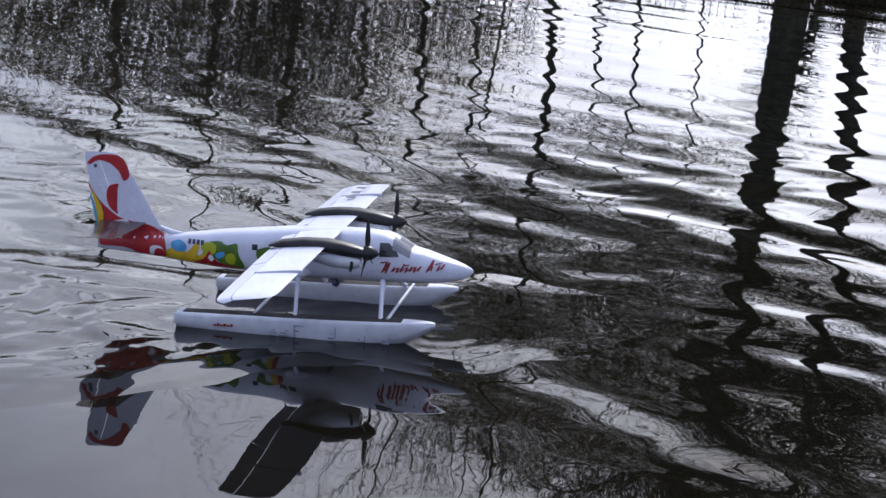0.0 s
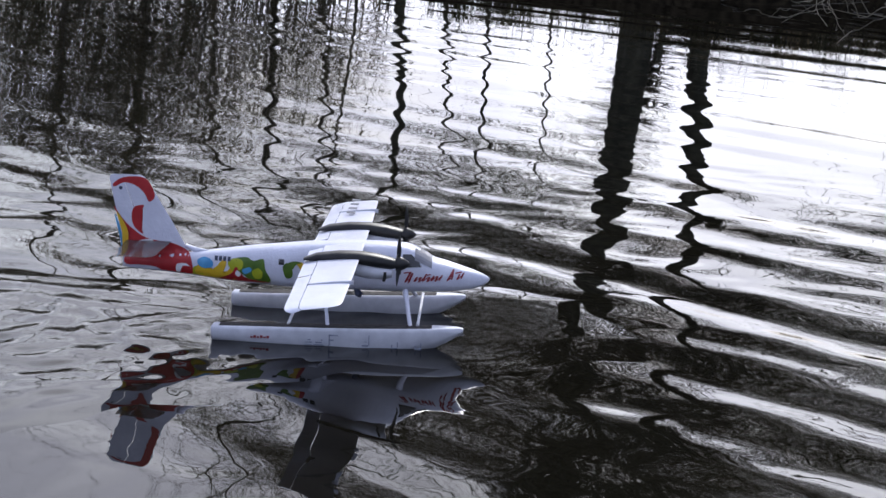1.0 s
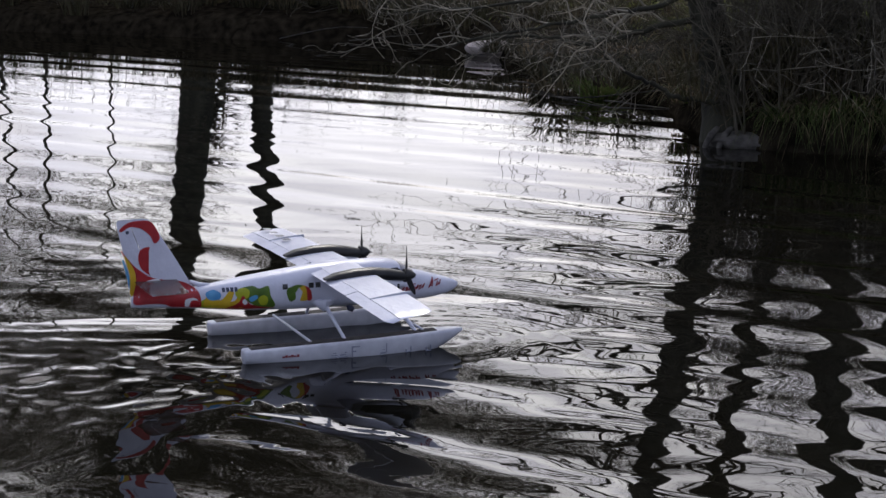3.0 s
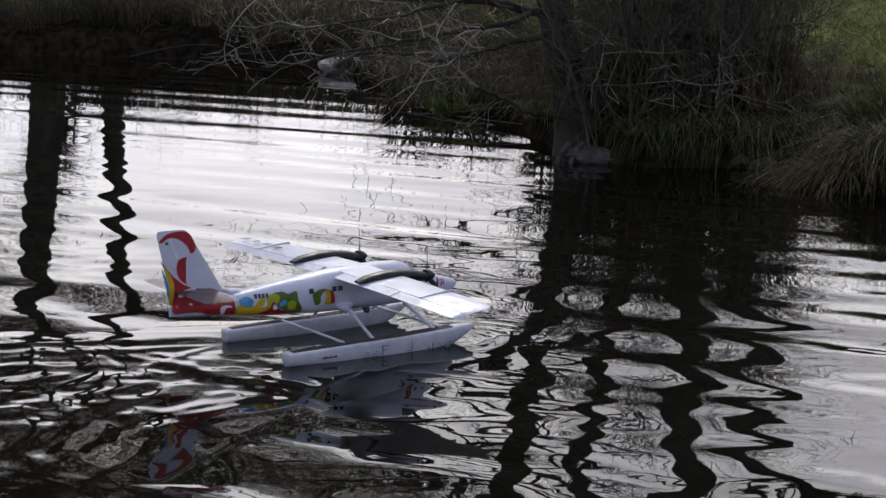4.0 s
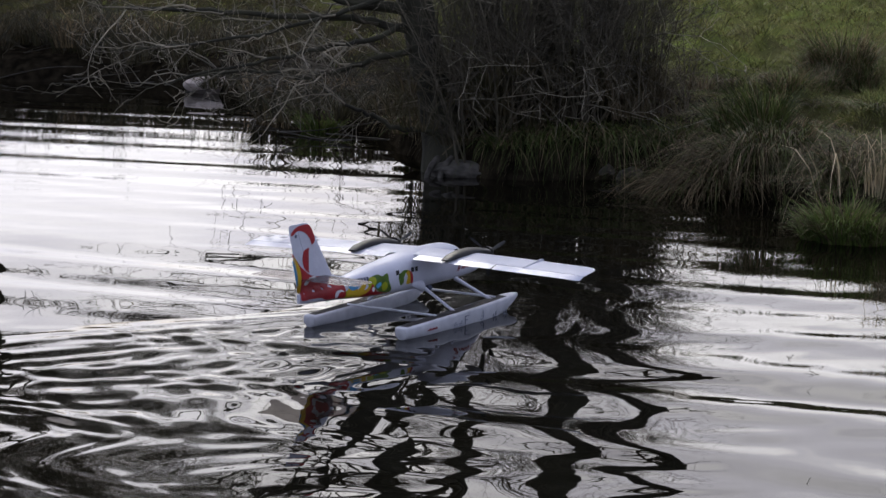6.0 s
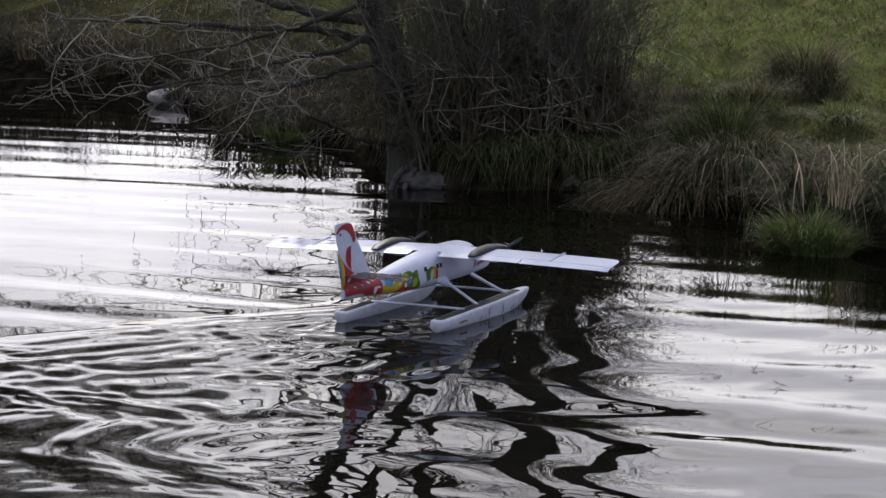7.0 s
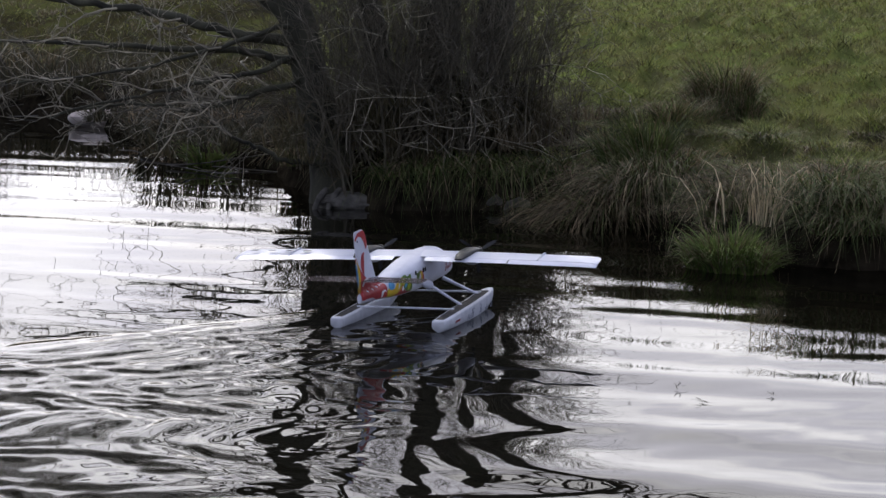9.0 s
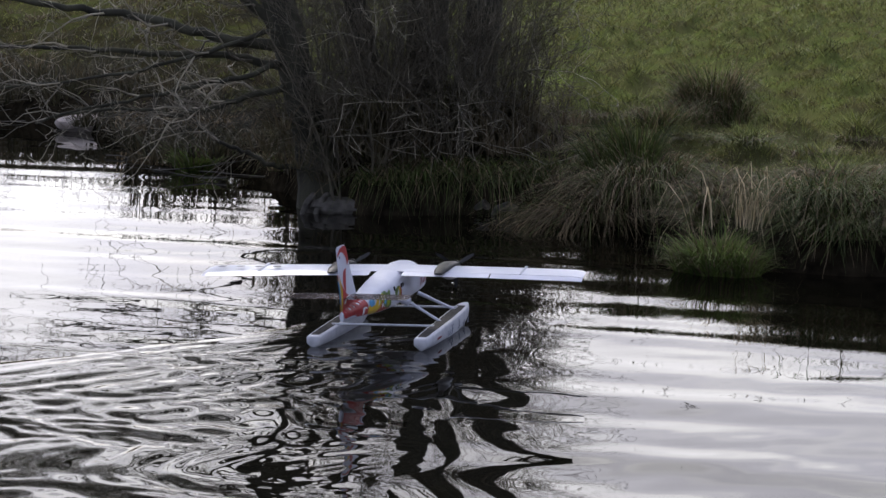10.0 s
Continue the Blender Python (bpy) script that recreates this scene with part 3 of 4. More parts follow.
    def wing_rows(sign):
        rows = [(0.0, 0.142, -0.012, 0.0125, 0.256), (0.065, 0.142, -0.012, 0.0125, 0.256), (0.4, 0.139, -0.012, 0.0118, 0.252), (0.70, 0.134, -0.012, 0.0105, 0.246),
                (0.728, 0.131, -0.010, 0.0088, 0.2445), (0.742, 0.122, -0.005, 0.0062, 0.2425), (0.75, 0.102, 0.012, 0.0025, 0.240)]
        return [(s * sign, le, te, h, z) for s, le, te, h, z in rows]

    for sign in (-1, 1):
        b = Buf()
        strip(b, wing_rows(sign), 0.0, 0.735, "y", 12, WING_RISE)
        wing = part("wing", b, FILM, plane)
        b = Buf()
        inner = [r for r in wing_rows(sign) if abs(r[0]) > 0.06]
        strip(b, [(r[0], r[1], r[2], r[3] * 0.97, r[4]) for r in inner[:2]], 0.75, 1.0, "y", 5, WING_RISE, 0.006)
        part("flap", b, FOAM, wing)
        b = Buf()
        strip(b, [(r[0] + 0.004 * sign * (k == 0), r[1], r[2], r[3] * 0.97, r[4] - 0.0008) for k, r in enumerate(inner[1:])], 0.75, 1.0, "y", 5, WING_RISE, 0.006)
        part("aileron", b, FILM, wing)
        # fence across the chord
        b = Buf()
        rings = []
        for u in np.linspace(0.0, 0.8, 14):
            xx, top = 0.146 - 0.152 * u, 0.2495 + 0.0118 * 1.25 * min(foil(u), 1.0) + WING_RISE * (0.3 - u)
            hh = 0.0065 * (1 - 0.6 * u)
            rings.append([(xx, sign * 0.515 + dy, top + dz) for dy, dz in ((-0.004, -0.004), (0.004, -0.004), (0.003, hh), (-0.003, hh))])
        b.loft(rings)
        part("wing_fence", b, GREY_TAPE, wing, "grey wing fence strip")
        # marks on the far wing's top are plain bars
        if sign > 0:
            for k in range(4):
                y = 0.44 + 0.075 * k
                part("wing_mark", box(Buf(), 0.052, 0.078, y, y + 0.028, 0.2575, 0.2592 - 0.001 * k), NAVY, wing, "dark worn lettering bar", smooth=False)
        # nacelle
        yc = 0.21 * sign
        top_line = [(-0.014, 0.246, 0.252, 0.016), (0.02, 0.246, 0.266, 0.024), (0.08, 0.246, 0.275, 0.028), (0.14, 0.241, 0.276, 0.031), (0.19, 0.234, 0.270, 0.031), (0.228, 0.231, 0.261, 0.026), (0.243, 0.234, 0.256, 0.019)]
        low_line = [(0.06, 0.232, 0.246, 0.014), (0.11, 0.214, 0.246, 0.024), (0.16, 0.202, 0.244, 0.030), (0.21, 0.201, 0.238, 0.030), (0.232, 0.208, 0.232, 0.024)]
        nacelle = None
        for nm, line, mat in (("nacelle", top_line, BLACK), ("engine_pod", low_line, FOAM_WORN)):
            rings = []
            for x, z0, z1, w in line:
                rings.append([(x, yc + w * math.copysign(abs(math.cos(a)) ** 0.8, math.cos(a)), (z0 + z1) / 2 + (z1 - z0) / 2 * math.copysign(abs(math.sin(a)) ** 0.8, math.sin(a)))
                              for a in np.linspace(0, 2 * math.pi, 17)[:-1]])
            o = part(nm, Buf().loft(rings), mat, nacelle or plane, "glossy black engine nacelle" if nm == "nacelle" else "")
            nacelle = nacelle or o
        part("exhaust", Buf().tube([(0.212, yc - 0.027, 0.226), (0.212, yc - 0.029, 0.212), (0.209, yc - 0.029, 0.200)], [0.004, 0.0045, 0.004], 10), BLACK, nacelle, "black exhaust stub")
    # tailplane, glossy underside and top
    for sign in (-1, 1):
        rows = [(0.0, -0.415, -0.545, 0.006, 0.238), (0.21 * sign, -0.428, -0.543, 0.005, 0.238), (0.232 * sign, -0.444, -0.537, 0.002, 0.238)]
        tp = part("tailplane", strip(Buf(), rows, 0, 0.66, "y", 7), STAB, plane, "clear grey plastic tailplane half")
        part("elevator", strip(Buf(), rows, 0.675, 1.0, "y", 4), STAB, tp)

    # floats
    def build_float(sign):
        yc = 0.205 * sign
        line = [(-0.267, 0.008, 0.048, 0.022), (-0.262, 0.002, 0.052, 0.027), (-0.15, -0.012, 0.055, 0.031), (0.0, -0.022, 0.058, 0.033), (0.02, -0.034, 0.058, 0.033), (0.15, -0.034, 0.061, 0.034),
                (0.26, -0.026, 0.065, 0.033), (0.34, 0.002, 0.068, 0.029), (0.385, 0.025, 0.070, 0.022), (0.415, 0.044, 0.070, 0.014), (0.432, 0.056, 0.068, 0.007)]
        rings = []
        for x, z0, z1, w in line:
            sh = z0 + (z1 - z0) * 0.42
            rings.append([(x, yc + w * a, z) for a, z in ((-0.8, z1), (-0.96, z1 - 0.004), (-1, z1 - 0.01), (-1, sh), (-0.5, z0 + (sh - z0) * 0.45), (0, z0),
                                                          (0.5, z0 + (sh - z0) * 0.45), (1, sh), (1, z1 - 0.01), (0.96, z1 - 0.004), (0.8, z1))])
        body = part("float", Buf().loft(rings), FOAM_WORN, plane, "scuffed white foam float")
        b = Buf()
        seg = [r for r in line if -0.25 < r[0] < 0.36]
        seg = [(-0.245, 0, 0.0525, 0.026)] + seg + [(0.345, 0, 0.0682, 0.026)]
        b.loft([[(x, yc - w * 0.62, z1 - 0.003), (x, yc + w * 0.62, z1 - 0.003), (x, yc + w * 0.62, z1 + 0.0018), (x, yc - w * 0.62, z1 + 0.0018)] for x, _, z1, w in sorted(seg)])
        part("deck_strip", b, DECK, body, "dark rough deck strip", smooth=False)
        # worn marks on the outer side
        rng = random.Random(4 + sign)
        out = yc + 0.0345 * sign
        for x, kind in ((0.062, "F"), (0.16, "J"), (0.235, "C"), (0.30, "C"), (-0.01, "d"), (0.02, "d"), (-0.155, "t")):
            b = Buf()
            if kind == "F":
                bars = ((0, 0.004, 0.012, 0.044), (0, 0.026, 0.04, 0.044), (0, 0.014, 0.026, 0.03))
            elif kind == "J":
                bars = ((0.012, 0.015, 0.018, 0.046), (-0.006, 0.012, 0.014, 0.018), (0.0, 0.008, 0.026, 0.028))
            elif kind == "C":
                bars = ((0, 0.004, 0.014, 0.022), (0.0, 0.018, 0.011, 0.014), (0.016, 0.019, 0.016, 0.03))
            elif kind == "d":
                bars = tuple((rng.uniform(0, 0.02), rng.uniform(0.022, 0.03), z, z + 0.0025) for z in (0.012, 0.019, 0.026))
            else:
                bars = tuple((0.009 * q, 0.009 * q + 0.007, 0.026, 0.026 + 0.004 + 0.003 * (q % 2)) for q in range(6))
            for x0, x1, z0, z1 in bars:
                box(b, x + x0, x + x1, out - 0.0012, out + 0.0008, z0, z1)
            part("worn_mark", b, SCRIPT if kind == "t" else FAINT, body, "small red lettering bar" if kind == "t" else "worn faded mark", smooth=False)
        return body

    for sign in (-1, 1):
        build_float(sign)
        for top, foot, r in (((0.262, 0.052 * sign, 0.132), (0.285, 0.197 * sign, 0.062), 0.0068), ((0.03, 0.056 * sign, 0.150), (0.055, 0.197 * sign, 0.056), 0.0062)):
            t, f = Vector(top), Vector(foot)
            part("float_strut", Buf().tube([t, t.lerp(f, 0.3), t.lerp(f, 0.7), f], [r * 1.25, r, r * 0.85, r * 0.9], 10), FOAM, plane)
        part("strut_fairing", Buf().tube([(0.0, 0.05 * sign, 0.150), (0.028, 0.072 * sign, 0.140), (0.06, 0.05 * sign, 0.146)], [0.008, 0.020, 0.008], 12), FOAM, plane)
    for x, z in ((0.305, 0.069), (-0.055, 0.059)):
        part("spreader_bar", Buf().tube([(x, -0.2, z), (x, 0, z + 0.001), (x, 0.2, z)], [0.0045] * 3, 8), FOAM_WORN, plane)
    part("belly_fitting", Buf().tube([(0.12, -0.03, 0.128), (0.13, -0.035, 0.112), (0.128, -0.035, 0.106)], [0.008, 0.012, 0.006], 8), NAVY, plane)
    # propellers turn about the x axis at their own origin
    props = []
    for sign in (-1, 1):
        prop = part("propeller", Buf().loft([[(x, r * math.cos(a), r * math.sin(a)) for a in np.linspace(0, 2 * math.pi, 15)[:-1]]
                                             for x, r in ((-0.004, 0.021), (0.006, 0.0205), (0.018, 0.016), (0.028, 0.009), (0.035, 0.002))]), BLACK, plane, "black spinner and three-bladed propeller")
        for k in range(3):
            a0 = 2 * math.pi * k / 3
            rings = []
            for s, w, tw in ((0.012, 0.005, 60), (0.033, 0.009, 45), (0.057, 0.009, 32), (0.080, 0.0065, 24), (0.089, 0.002, 20)):
                c, sn = math.cos(radians(tw)), math.sin(radians(tw))
                ring = []
                for u, v in ((-w, 0), (0, 0.0013), (w, 0), (0, -0.0013)):
                    xx, yy = u * sn + v * c + 0.004, u * c - v * sn
                    ring.append((xx, yy * math.cos(a0) - s * math.sin(a0), yy * math.sin(a0) + s * math.cos(a0)))
                rings.append(ring)
            part("blade", Buf().loft(rings), BLACK, prop)
        props.append((prop, 0.21 * sign))
    return plane, props


seaplane, propellers = build_seaplane()


# ---- plants ----
def grow(buf, rng, start, way, length, radius, level, spec):
    """A crooked branch with side branches; spec per level: (children, spread, length share, wander, lift)."""
    kids, spread, share, wander, lift = spec[level]
    steps = max(5, int(length / 0.14)) if level < 2 else 5
    pts, radii, d, p = [Vector(start)], [radius], Vector(way).normalized(), Vector(start)
    for i in range(steps):
        d = (d + Vector((rng.gauss(0, wander), rng.gauss(0, wander), rng.gauss(0, wander) + lift))).normalized()
        p = p + d * (length / steps)
        pts.append(p.copy())
        radii.append(max(radius * (1 - 0.8 * (i + 1) / steps), 0.0016))
    buf.tube(pts, radii, 7 if radius > 0.04 else (5 if radius > 0.012 else 3), cap=False)
    if level + 1 < len(spec):
        for _ in range(kids):
            i = rng.randint(1 if level else max(1, steps // 4), steps)
            i = min(i, len(pts) - 1)
            axis = (pts[i] - pts[i - 1]).normalized()
            side = axis.cross(Vector((rng.gauss(0, 1), rng.gauss(0, 1), rng.gauss(0, 1)))).normalized()
            way2 = axis * math.cos(radians(spread)) + side * math.sin(radians(spread))
            grow(buf, rng, pts[i], way2, length * share * rng.uniform(0.6, 1.15), radii[i] * 0.6, level + 1, spec)
    return pts


def twiglets(buf, rng, centre, size, count, length, width, lift=0.2):
    """Fine twigs scattered through a loose ellipsoid, too small to tell apart."""
    for _ in range(count):
        while True:
            p = Vector((rng.uniform(-1, 1), rng.uniform(-1, 1), rng.uniform(-1, 1)))
            if p.length < 1 and noise.noise(p * 2.3 + Vector(centre)) > -0.18:
                break
        p = Vector(centre) + Vector((p.x * size[0], p.y * size[1], p.z * size[2]))
        d = Vector((rng.gauss(0, 1), rng.gauss(0, 1), rng.gauss(lift, 0.8))).normalized() * length * rng.uniform(0.4, 1.3)
        w = d.cross(Vector((rng.gauss(0, 1), rng.gauss(0, 1), rng.gauss(0, 1)))).normalized() * width
        k = len(buf.v)
        buf.v += [tuple(p - w), tuple(p + w), tuple(p + d)]
        buf.f.append((k, k + 1, k + 2))


def on_land(az, d):
    x, y = d * math.sin(radians(az)), d * math.cos(radians(az))
    return Vector((x, y, float(land_height(np.array([x]), np.array([y]))[0])))


def bare_tree(name, seed, base, stems, label, spec, clear=0.2, haze=None):
    """A leafless tree: each stem is (offset, way, length, radius)."""
    rng = random.Random(seed)
    tree = tagged(new(name), label, "tree")
    tree.location = base
    for off, way, length, radius in stems:
        tb, cb = Buf(), Buf()
        kids, spread, share, wander, lift = spec[0]
        steps = max(8, int(length / 0.3))
        d, p = Vector(way).normalized(), Vector(off)
        pts, radii = [p - Vector((0, 0, 0.3)), p.copy()], [radius * 1.5, radius * 1.25]
        for i in range(steps):
            d = (d + Vector((rng.gauss(0, wander), rng.gauss(0, wander), rng.gauss(0, wander) + lift))).normalized()
            p = p + d * (length / steps)
            pts.append(p.copy())
            radii.append(radius * (1 - 0.85 * (i + 1) / steps))
        tb.tube(pts, radii, 12, cap=False)
        part("trunk", tb, BARK, tree)
        for _ in range(kids):
            i = rng.randint(int(len(pts) * clear), len(pts) - 1)
            axis = (pts[i] - pts[i - 1]).normalized()
            side = axis.cross(Vector((rng.gauss(0, 1), rng.gauss(0, 1), rng.gauss(0, 1)))).normalized()
            way2 = axis * math.cos(radians(spread)) + side * math.sin(radians(spread))
            grow(cb, rng, pts[i], way2, length * share * rng.uniform(0.6, 1.2), max(radii[i] * 0.5, 0.012), 1, spec)
        part("crown", cb, TWIG, tree, fix=False)
    if haze:
        hb = Buf()
        centre, size, count, *fine = haze
        twiglets(hb, rng, centre, size, count, *fine)
        tagged(part("twig_haze", hb, TWIG, tree, fix=False), kind="stuff")
    return tree


def blade_tuft(buf, rng, base, count, height, spread, width, droop, lean=(0, 0), segs=4):
    """Arching grass blades from one foot."""
    for _ in range(count):
        a = rng.uniform(0, 2 * math.pi)
        r0 = spread * 0.45 * math.sqrt(rng.random())
        foot = Vector(base) + Vector((math.cos(a) * r0, math.sin(a) * r0, -0.03))
        b = a + rng.gauss(0, 0.6)
        out = Vector((math.cos(b), math.sin(b), 0)) * spread * rng.uniform(0.3, 1.2) + Vector((lean[0], lean[1], 0)) * rng.uniform(0.4, 1.3)
        h = height * rng.uniform(0.5, 1.15)
        dr = droop * rng.uniform(0.4, 1.3)
        side = Vector((-math.sin(b + rng.gauss(0, 0.8)), math.cos(b + rng.gauss(0, 0.8)), 0)) * width * rng.uniform(0.6, 1.2)
        verts, faces = [], []
        for i in range(segs + 1):
            t = i / segs
            c = foot + out * (t ** 1.5) + Vector((0, 0, h * (t - dr * t * t * t)))
            w = side * (1 - t * 0.9)
            verts += [c - w, c + w]
            if i:
                faces.append((2 * i - 2, 2 * i - 1, 2 * i + 1, 2 * i))
        buf.add(verts, faces)


def tussock(name, seed, base, label, green, dry, height, spread, droop, width=0.0035, lean=(0, 0), category="grass tussock"):
    rng = random.Random(seed)
    ob = tagged(new(name), label, category, "grasses on the bank")
    ob.location = base
    for nm, count, mat in (("green_foliage", green, YOUNG_SEDGE if name == "sedge_clump" else SEDGE), ("dry_foliage", dry, REED if category == "reeds" else STRAW)):
        if count:
            b = Buf()
            blade_tuft(b, rng, (0, 0, 0), count, height, spread, width, droop, lean)
            part(nm, b, mat, ob, fix=False)
    return ob


# trees on the near bank
ALDER = [(19, 55, 0.30, 0.07, 0.02), (7, 48, 0.5, 0.16, 0.03), (5, 45, 0.5, 0.2, 0.03), (0, 0, 0, 0.2, 0.0)]


def build_bank_trees():
    base = on_land(-3.7, 11.25)
    tree = bare_tree("leaning_alder", 11, base, [((0, 0, 0), (-0.125, 0.05, 1), 6.5, 0.115)], "dark bare alder leaning over the pond edge", ALDER, 0.25, ((-1.2, -0.1, 4.1), (1.7, 1.0, 1.0), 6500, 0.24, 0.004))
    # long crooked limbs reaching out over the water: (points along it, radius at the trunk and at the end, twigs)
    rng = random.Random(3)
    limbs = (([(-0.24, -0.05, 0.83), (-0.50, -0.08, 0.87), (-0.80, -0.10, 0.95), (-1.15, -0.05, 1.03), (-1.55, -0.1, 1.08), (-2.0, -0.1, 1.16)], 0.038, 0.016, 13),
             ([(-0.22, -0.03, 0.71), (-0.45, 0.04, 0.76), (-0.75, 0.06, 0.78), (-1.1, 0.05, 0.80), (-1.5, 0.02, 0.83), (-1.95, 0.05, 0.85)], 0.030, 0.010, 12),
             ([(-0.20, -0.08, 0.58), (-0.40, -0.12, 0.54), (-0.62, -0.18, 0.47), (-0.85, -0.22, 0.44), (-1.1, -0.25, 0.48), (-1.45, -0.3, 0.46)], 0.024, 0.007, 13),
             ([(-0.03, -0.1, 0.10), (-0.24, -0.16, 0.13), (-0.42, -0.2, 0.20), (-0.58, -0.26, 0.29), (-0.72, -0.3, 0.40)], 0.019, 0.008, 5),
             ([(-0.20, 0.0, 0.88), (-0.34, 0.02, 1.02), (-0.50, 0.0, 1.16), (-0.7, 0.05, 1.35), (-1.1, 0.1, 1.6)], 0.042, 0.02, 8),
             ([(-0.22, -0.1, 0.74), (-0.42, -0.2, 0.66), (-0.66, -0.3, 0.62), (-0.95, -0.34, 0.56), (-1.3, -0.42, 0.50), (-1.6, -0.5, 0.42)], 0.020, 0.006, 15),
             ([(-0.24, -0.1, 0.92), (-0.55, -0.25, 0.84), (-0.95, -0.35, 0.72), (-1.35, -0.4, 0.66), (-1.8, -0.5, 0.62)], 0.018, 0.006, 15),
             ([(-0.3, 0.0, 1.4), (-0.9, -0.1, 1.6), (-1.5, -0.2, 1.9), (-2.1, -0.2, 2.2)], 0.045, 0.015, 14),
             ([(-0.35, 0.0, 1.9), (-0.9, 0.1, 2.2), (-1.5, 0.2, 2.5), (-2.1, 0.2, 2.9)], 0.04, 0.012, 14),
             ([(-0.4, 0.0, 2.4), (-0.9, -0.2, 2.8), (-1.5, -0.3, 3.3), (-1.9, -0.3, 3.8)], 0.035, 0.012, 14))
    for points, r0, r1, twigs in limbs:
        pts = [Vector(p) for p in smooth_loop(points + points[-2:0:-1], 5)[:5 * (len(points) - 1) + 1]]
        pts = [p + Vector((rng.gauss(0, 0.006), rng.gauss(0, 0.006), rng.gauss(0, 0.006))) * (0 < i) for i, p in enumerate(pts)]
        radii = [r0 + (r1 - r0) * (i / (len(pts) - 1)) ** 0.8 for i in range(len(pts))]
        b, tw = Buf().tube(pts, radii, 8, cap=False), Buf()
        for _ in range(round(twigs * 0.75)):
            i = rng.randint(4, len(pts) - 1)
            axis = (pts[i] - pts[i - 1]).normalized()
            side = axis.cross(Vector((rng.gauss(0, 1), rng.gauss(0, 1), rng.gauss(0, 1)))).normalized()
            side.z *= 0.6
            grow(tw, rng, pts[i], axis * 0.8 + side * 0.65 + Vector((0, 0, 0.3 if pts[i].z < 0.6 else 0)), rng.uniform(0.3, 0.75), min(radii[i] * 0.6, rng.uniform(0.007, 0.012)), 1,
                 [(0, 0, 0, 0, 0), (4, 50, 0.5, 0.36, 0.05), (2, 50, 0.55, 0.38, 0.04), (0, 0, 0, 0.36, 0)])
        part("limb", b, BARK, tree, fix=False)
        tagged(part("twig_spray", tw, SUNLIT_TWIG, tree, fix=False), kind="stuff")
    base = on_land(-0.6, 11.5)
    bare_tree("alder", 21, base, [((0, 0, 0), (0.03, 0.02, 1), 7.0, 0.14), ((-0.22, 0.1, 0), (-0.16, 0.0, 1), 5.5, 0.085)], "dark bare alder with twin stems on the bank", ALDER, 0.35)
    base = on_land(0.95, 11.6)
    bare_tree("alder", 31, base, [((0, 0, 0), (0.02, 0.05, 1), 6.5, 0.125)], "dark bare alder on the pond bank", ALDER, 0.35)
    # thicket of thin shoots round the stems
    for k, (az, d, n, h) in enumerate(((-3.7, 12.1, 26, 1.35), (-2.7, 12.0, 34, 1.4), (-3.0, 11.1, 22, 1.4), (-2.0, 11.2, 28, 1.45), (-1.2, 11.3, 34, 1.5), (-0.2, 11.2, 34, 1.5), (0.9, 11.2, 34, 1.45), (1.9, 11.3, 24, 1.2), (2.6, 11.5, 14, 0.9))):
        rng = random.Random(100 + k)
        ob = tagged(new("sapling_thicket"), "dense thicket of thin bare grey shoots on the bank", "shrub", "bank thicket")
        ob.location = on_land(az, d)
        b = Buf()
        for _ in range(n):
            a, r = rng.uniform(0, 6.28), 0.25 * math.sqrt(rng.random())
            st = (math.cos(a) * r, math.sin(a) * r, -0.1)
            grow(b, rng, st, (rng.gauss(0, 0.22), rng.gauss(0, 0.22), 1), h * rng.uniform(0.5, 1.1), 0.007, 0, [(7, 38, 0.4, 0.06, 0.02), (3, 40, 0.5, 0.14, 0), (0, 0, 0, 0.2, 0)])
        part("shoot_stand", b, TWIG, ob, fix=False)
        b = Buf()
        for _ in range(4):
            a, r = rng.uniform(0, 6.28), 0.22 * math.sqrt(rng.random())
            grow(b, rng, (math.cos(a) * r, math.sin(a) * r - 0.1, rng.uniform(0.1, 0.8)), (rng.gauss(0, 0.9), -0.5, rng.gauss(0.1, 0.3)), rng.uniform(0.4, 0.8), 0.006, 0, [(6, 45, 0.45, 0.12, 0.01), (3, 45, 0.5, 0.15, 0.0), (0, 0, 0, 0.15, 0)])
        part("undergrowth", b, SUNLIT_TWIG if k % 2 else TWIG, ob, fix=False)
        b = Buf()
        for _ in range(10):
            st = (rng.gauss(0, 0.16), rng.gauss(0.02, 0.14), rng.uniform(0.0, 0.25 * h))
            blade_tuft(b, rng, st, 46, rng.uniform(0.22, 0.42), 0.26, 0.0045, 1.1, (0, -0.08))
        tagged(part("dead_growth", b, BRAMBLE, ob, "matted dark dead growth", fix=False), kind="stuff")
    # bared roots at the water's edge
    rng = random.Random(8)
    for az, d, s in ((-1.2, 10.9, 0.06), (1.3, 10.8, 0.06), (2.05, 10.75, 0.09)):
        p = on_land(az, d)
        ob = tagged(new("tree_root"), "pale bared tree root at the waterline", "root", "bared roots")
        ob.location = (p.x, p.y, 0.0)
        knee = [(-s * 1.2, 0.04, -0.04), (-s * 0.8, -0.01, 0.035), (-s * 0.1, -0.03, 0.045 + rng.gauss(0, 0.008)), (s * 0.5, -0.01, 0.03), (s * 1.1, 0.03, -0.03)]
        part("root", Buf().tube(knee, [0.014, 0.022, 0.030, 0.022, 0.01], 10), ROOT, ob)
    # broad root foot of the leaning alder, washed bare
    foot = tagged(new("root_plate"), "broad grey washed-out root foot under the leaning alder", "root")
    foot.location = (-0.60, 10.98, 0.02)
    bm = bmesh.new()
    bmesh.ops.create_icosphere(bm, subdivisions=4, radius=1.0)
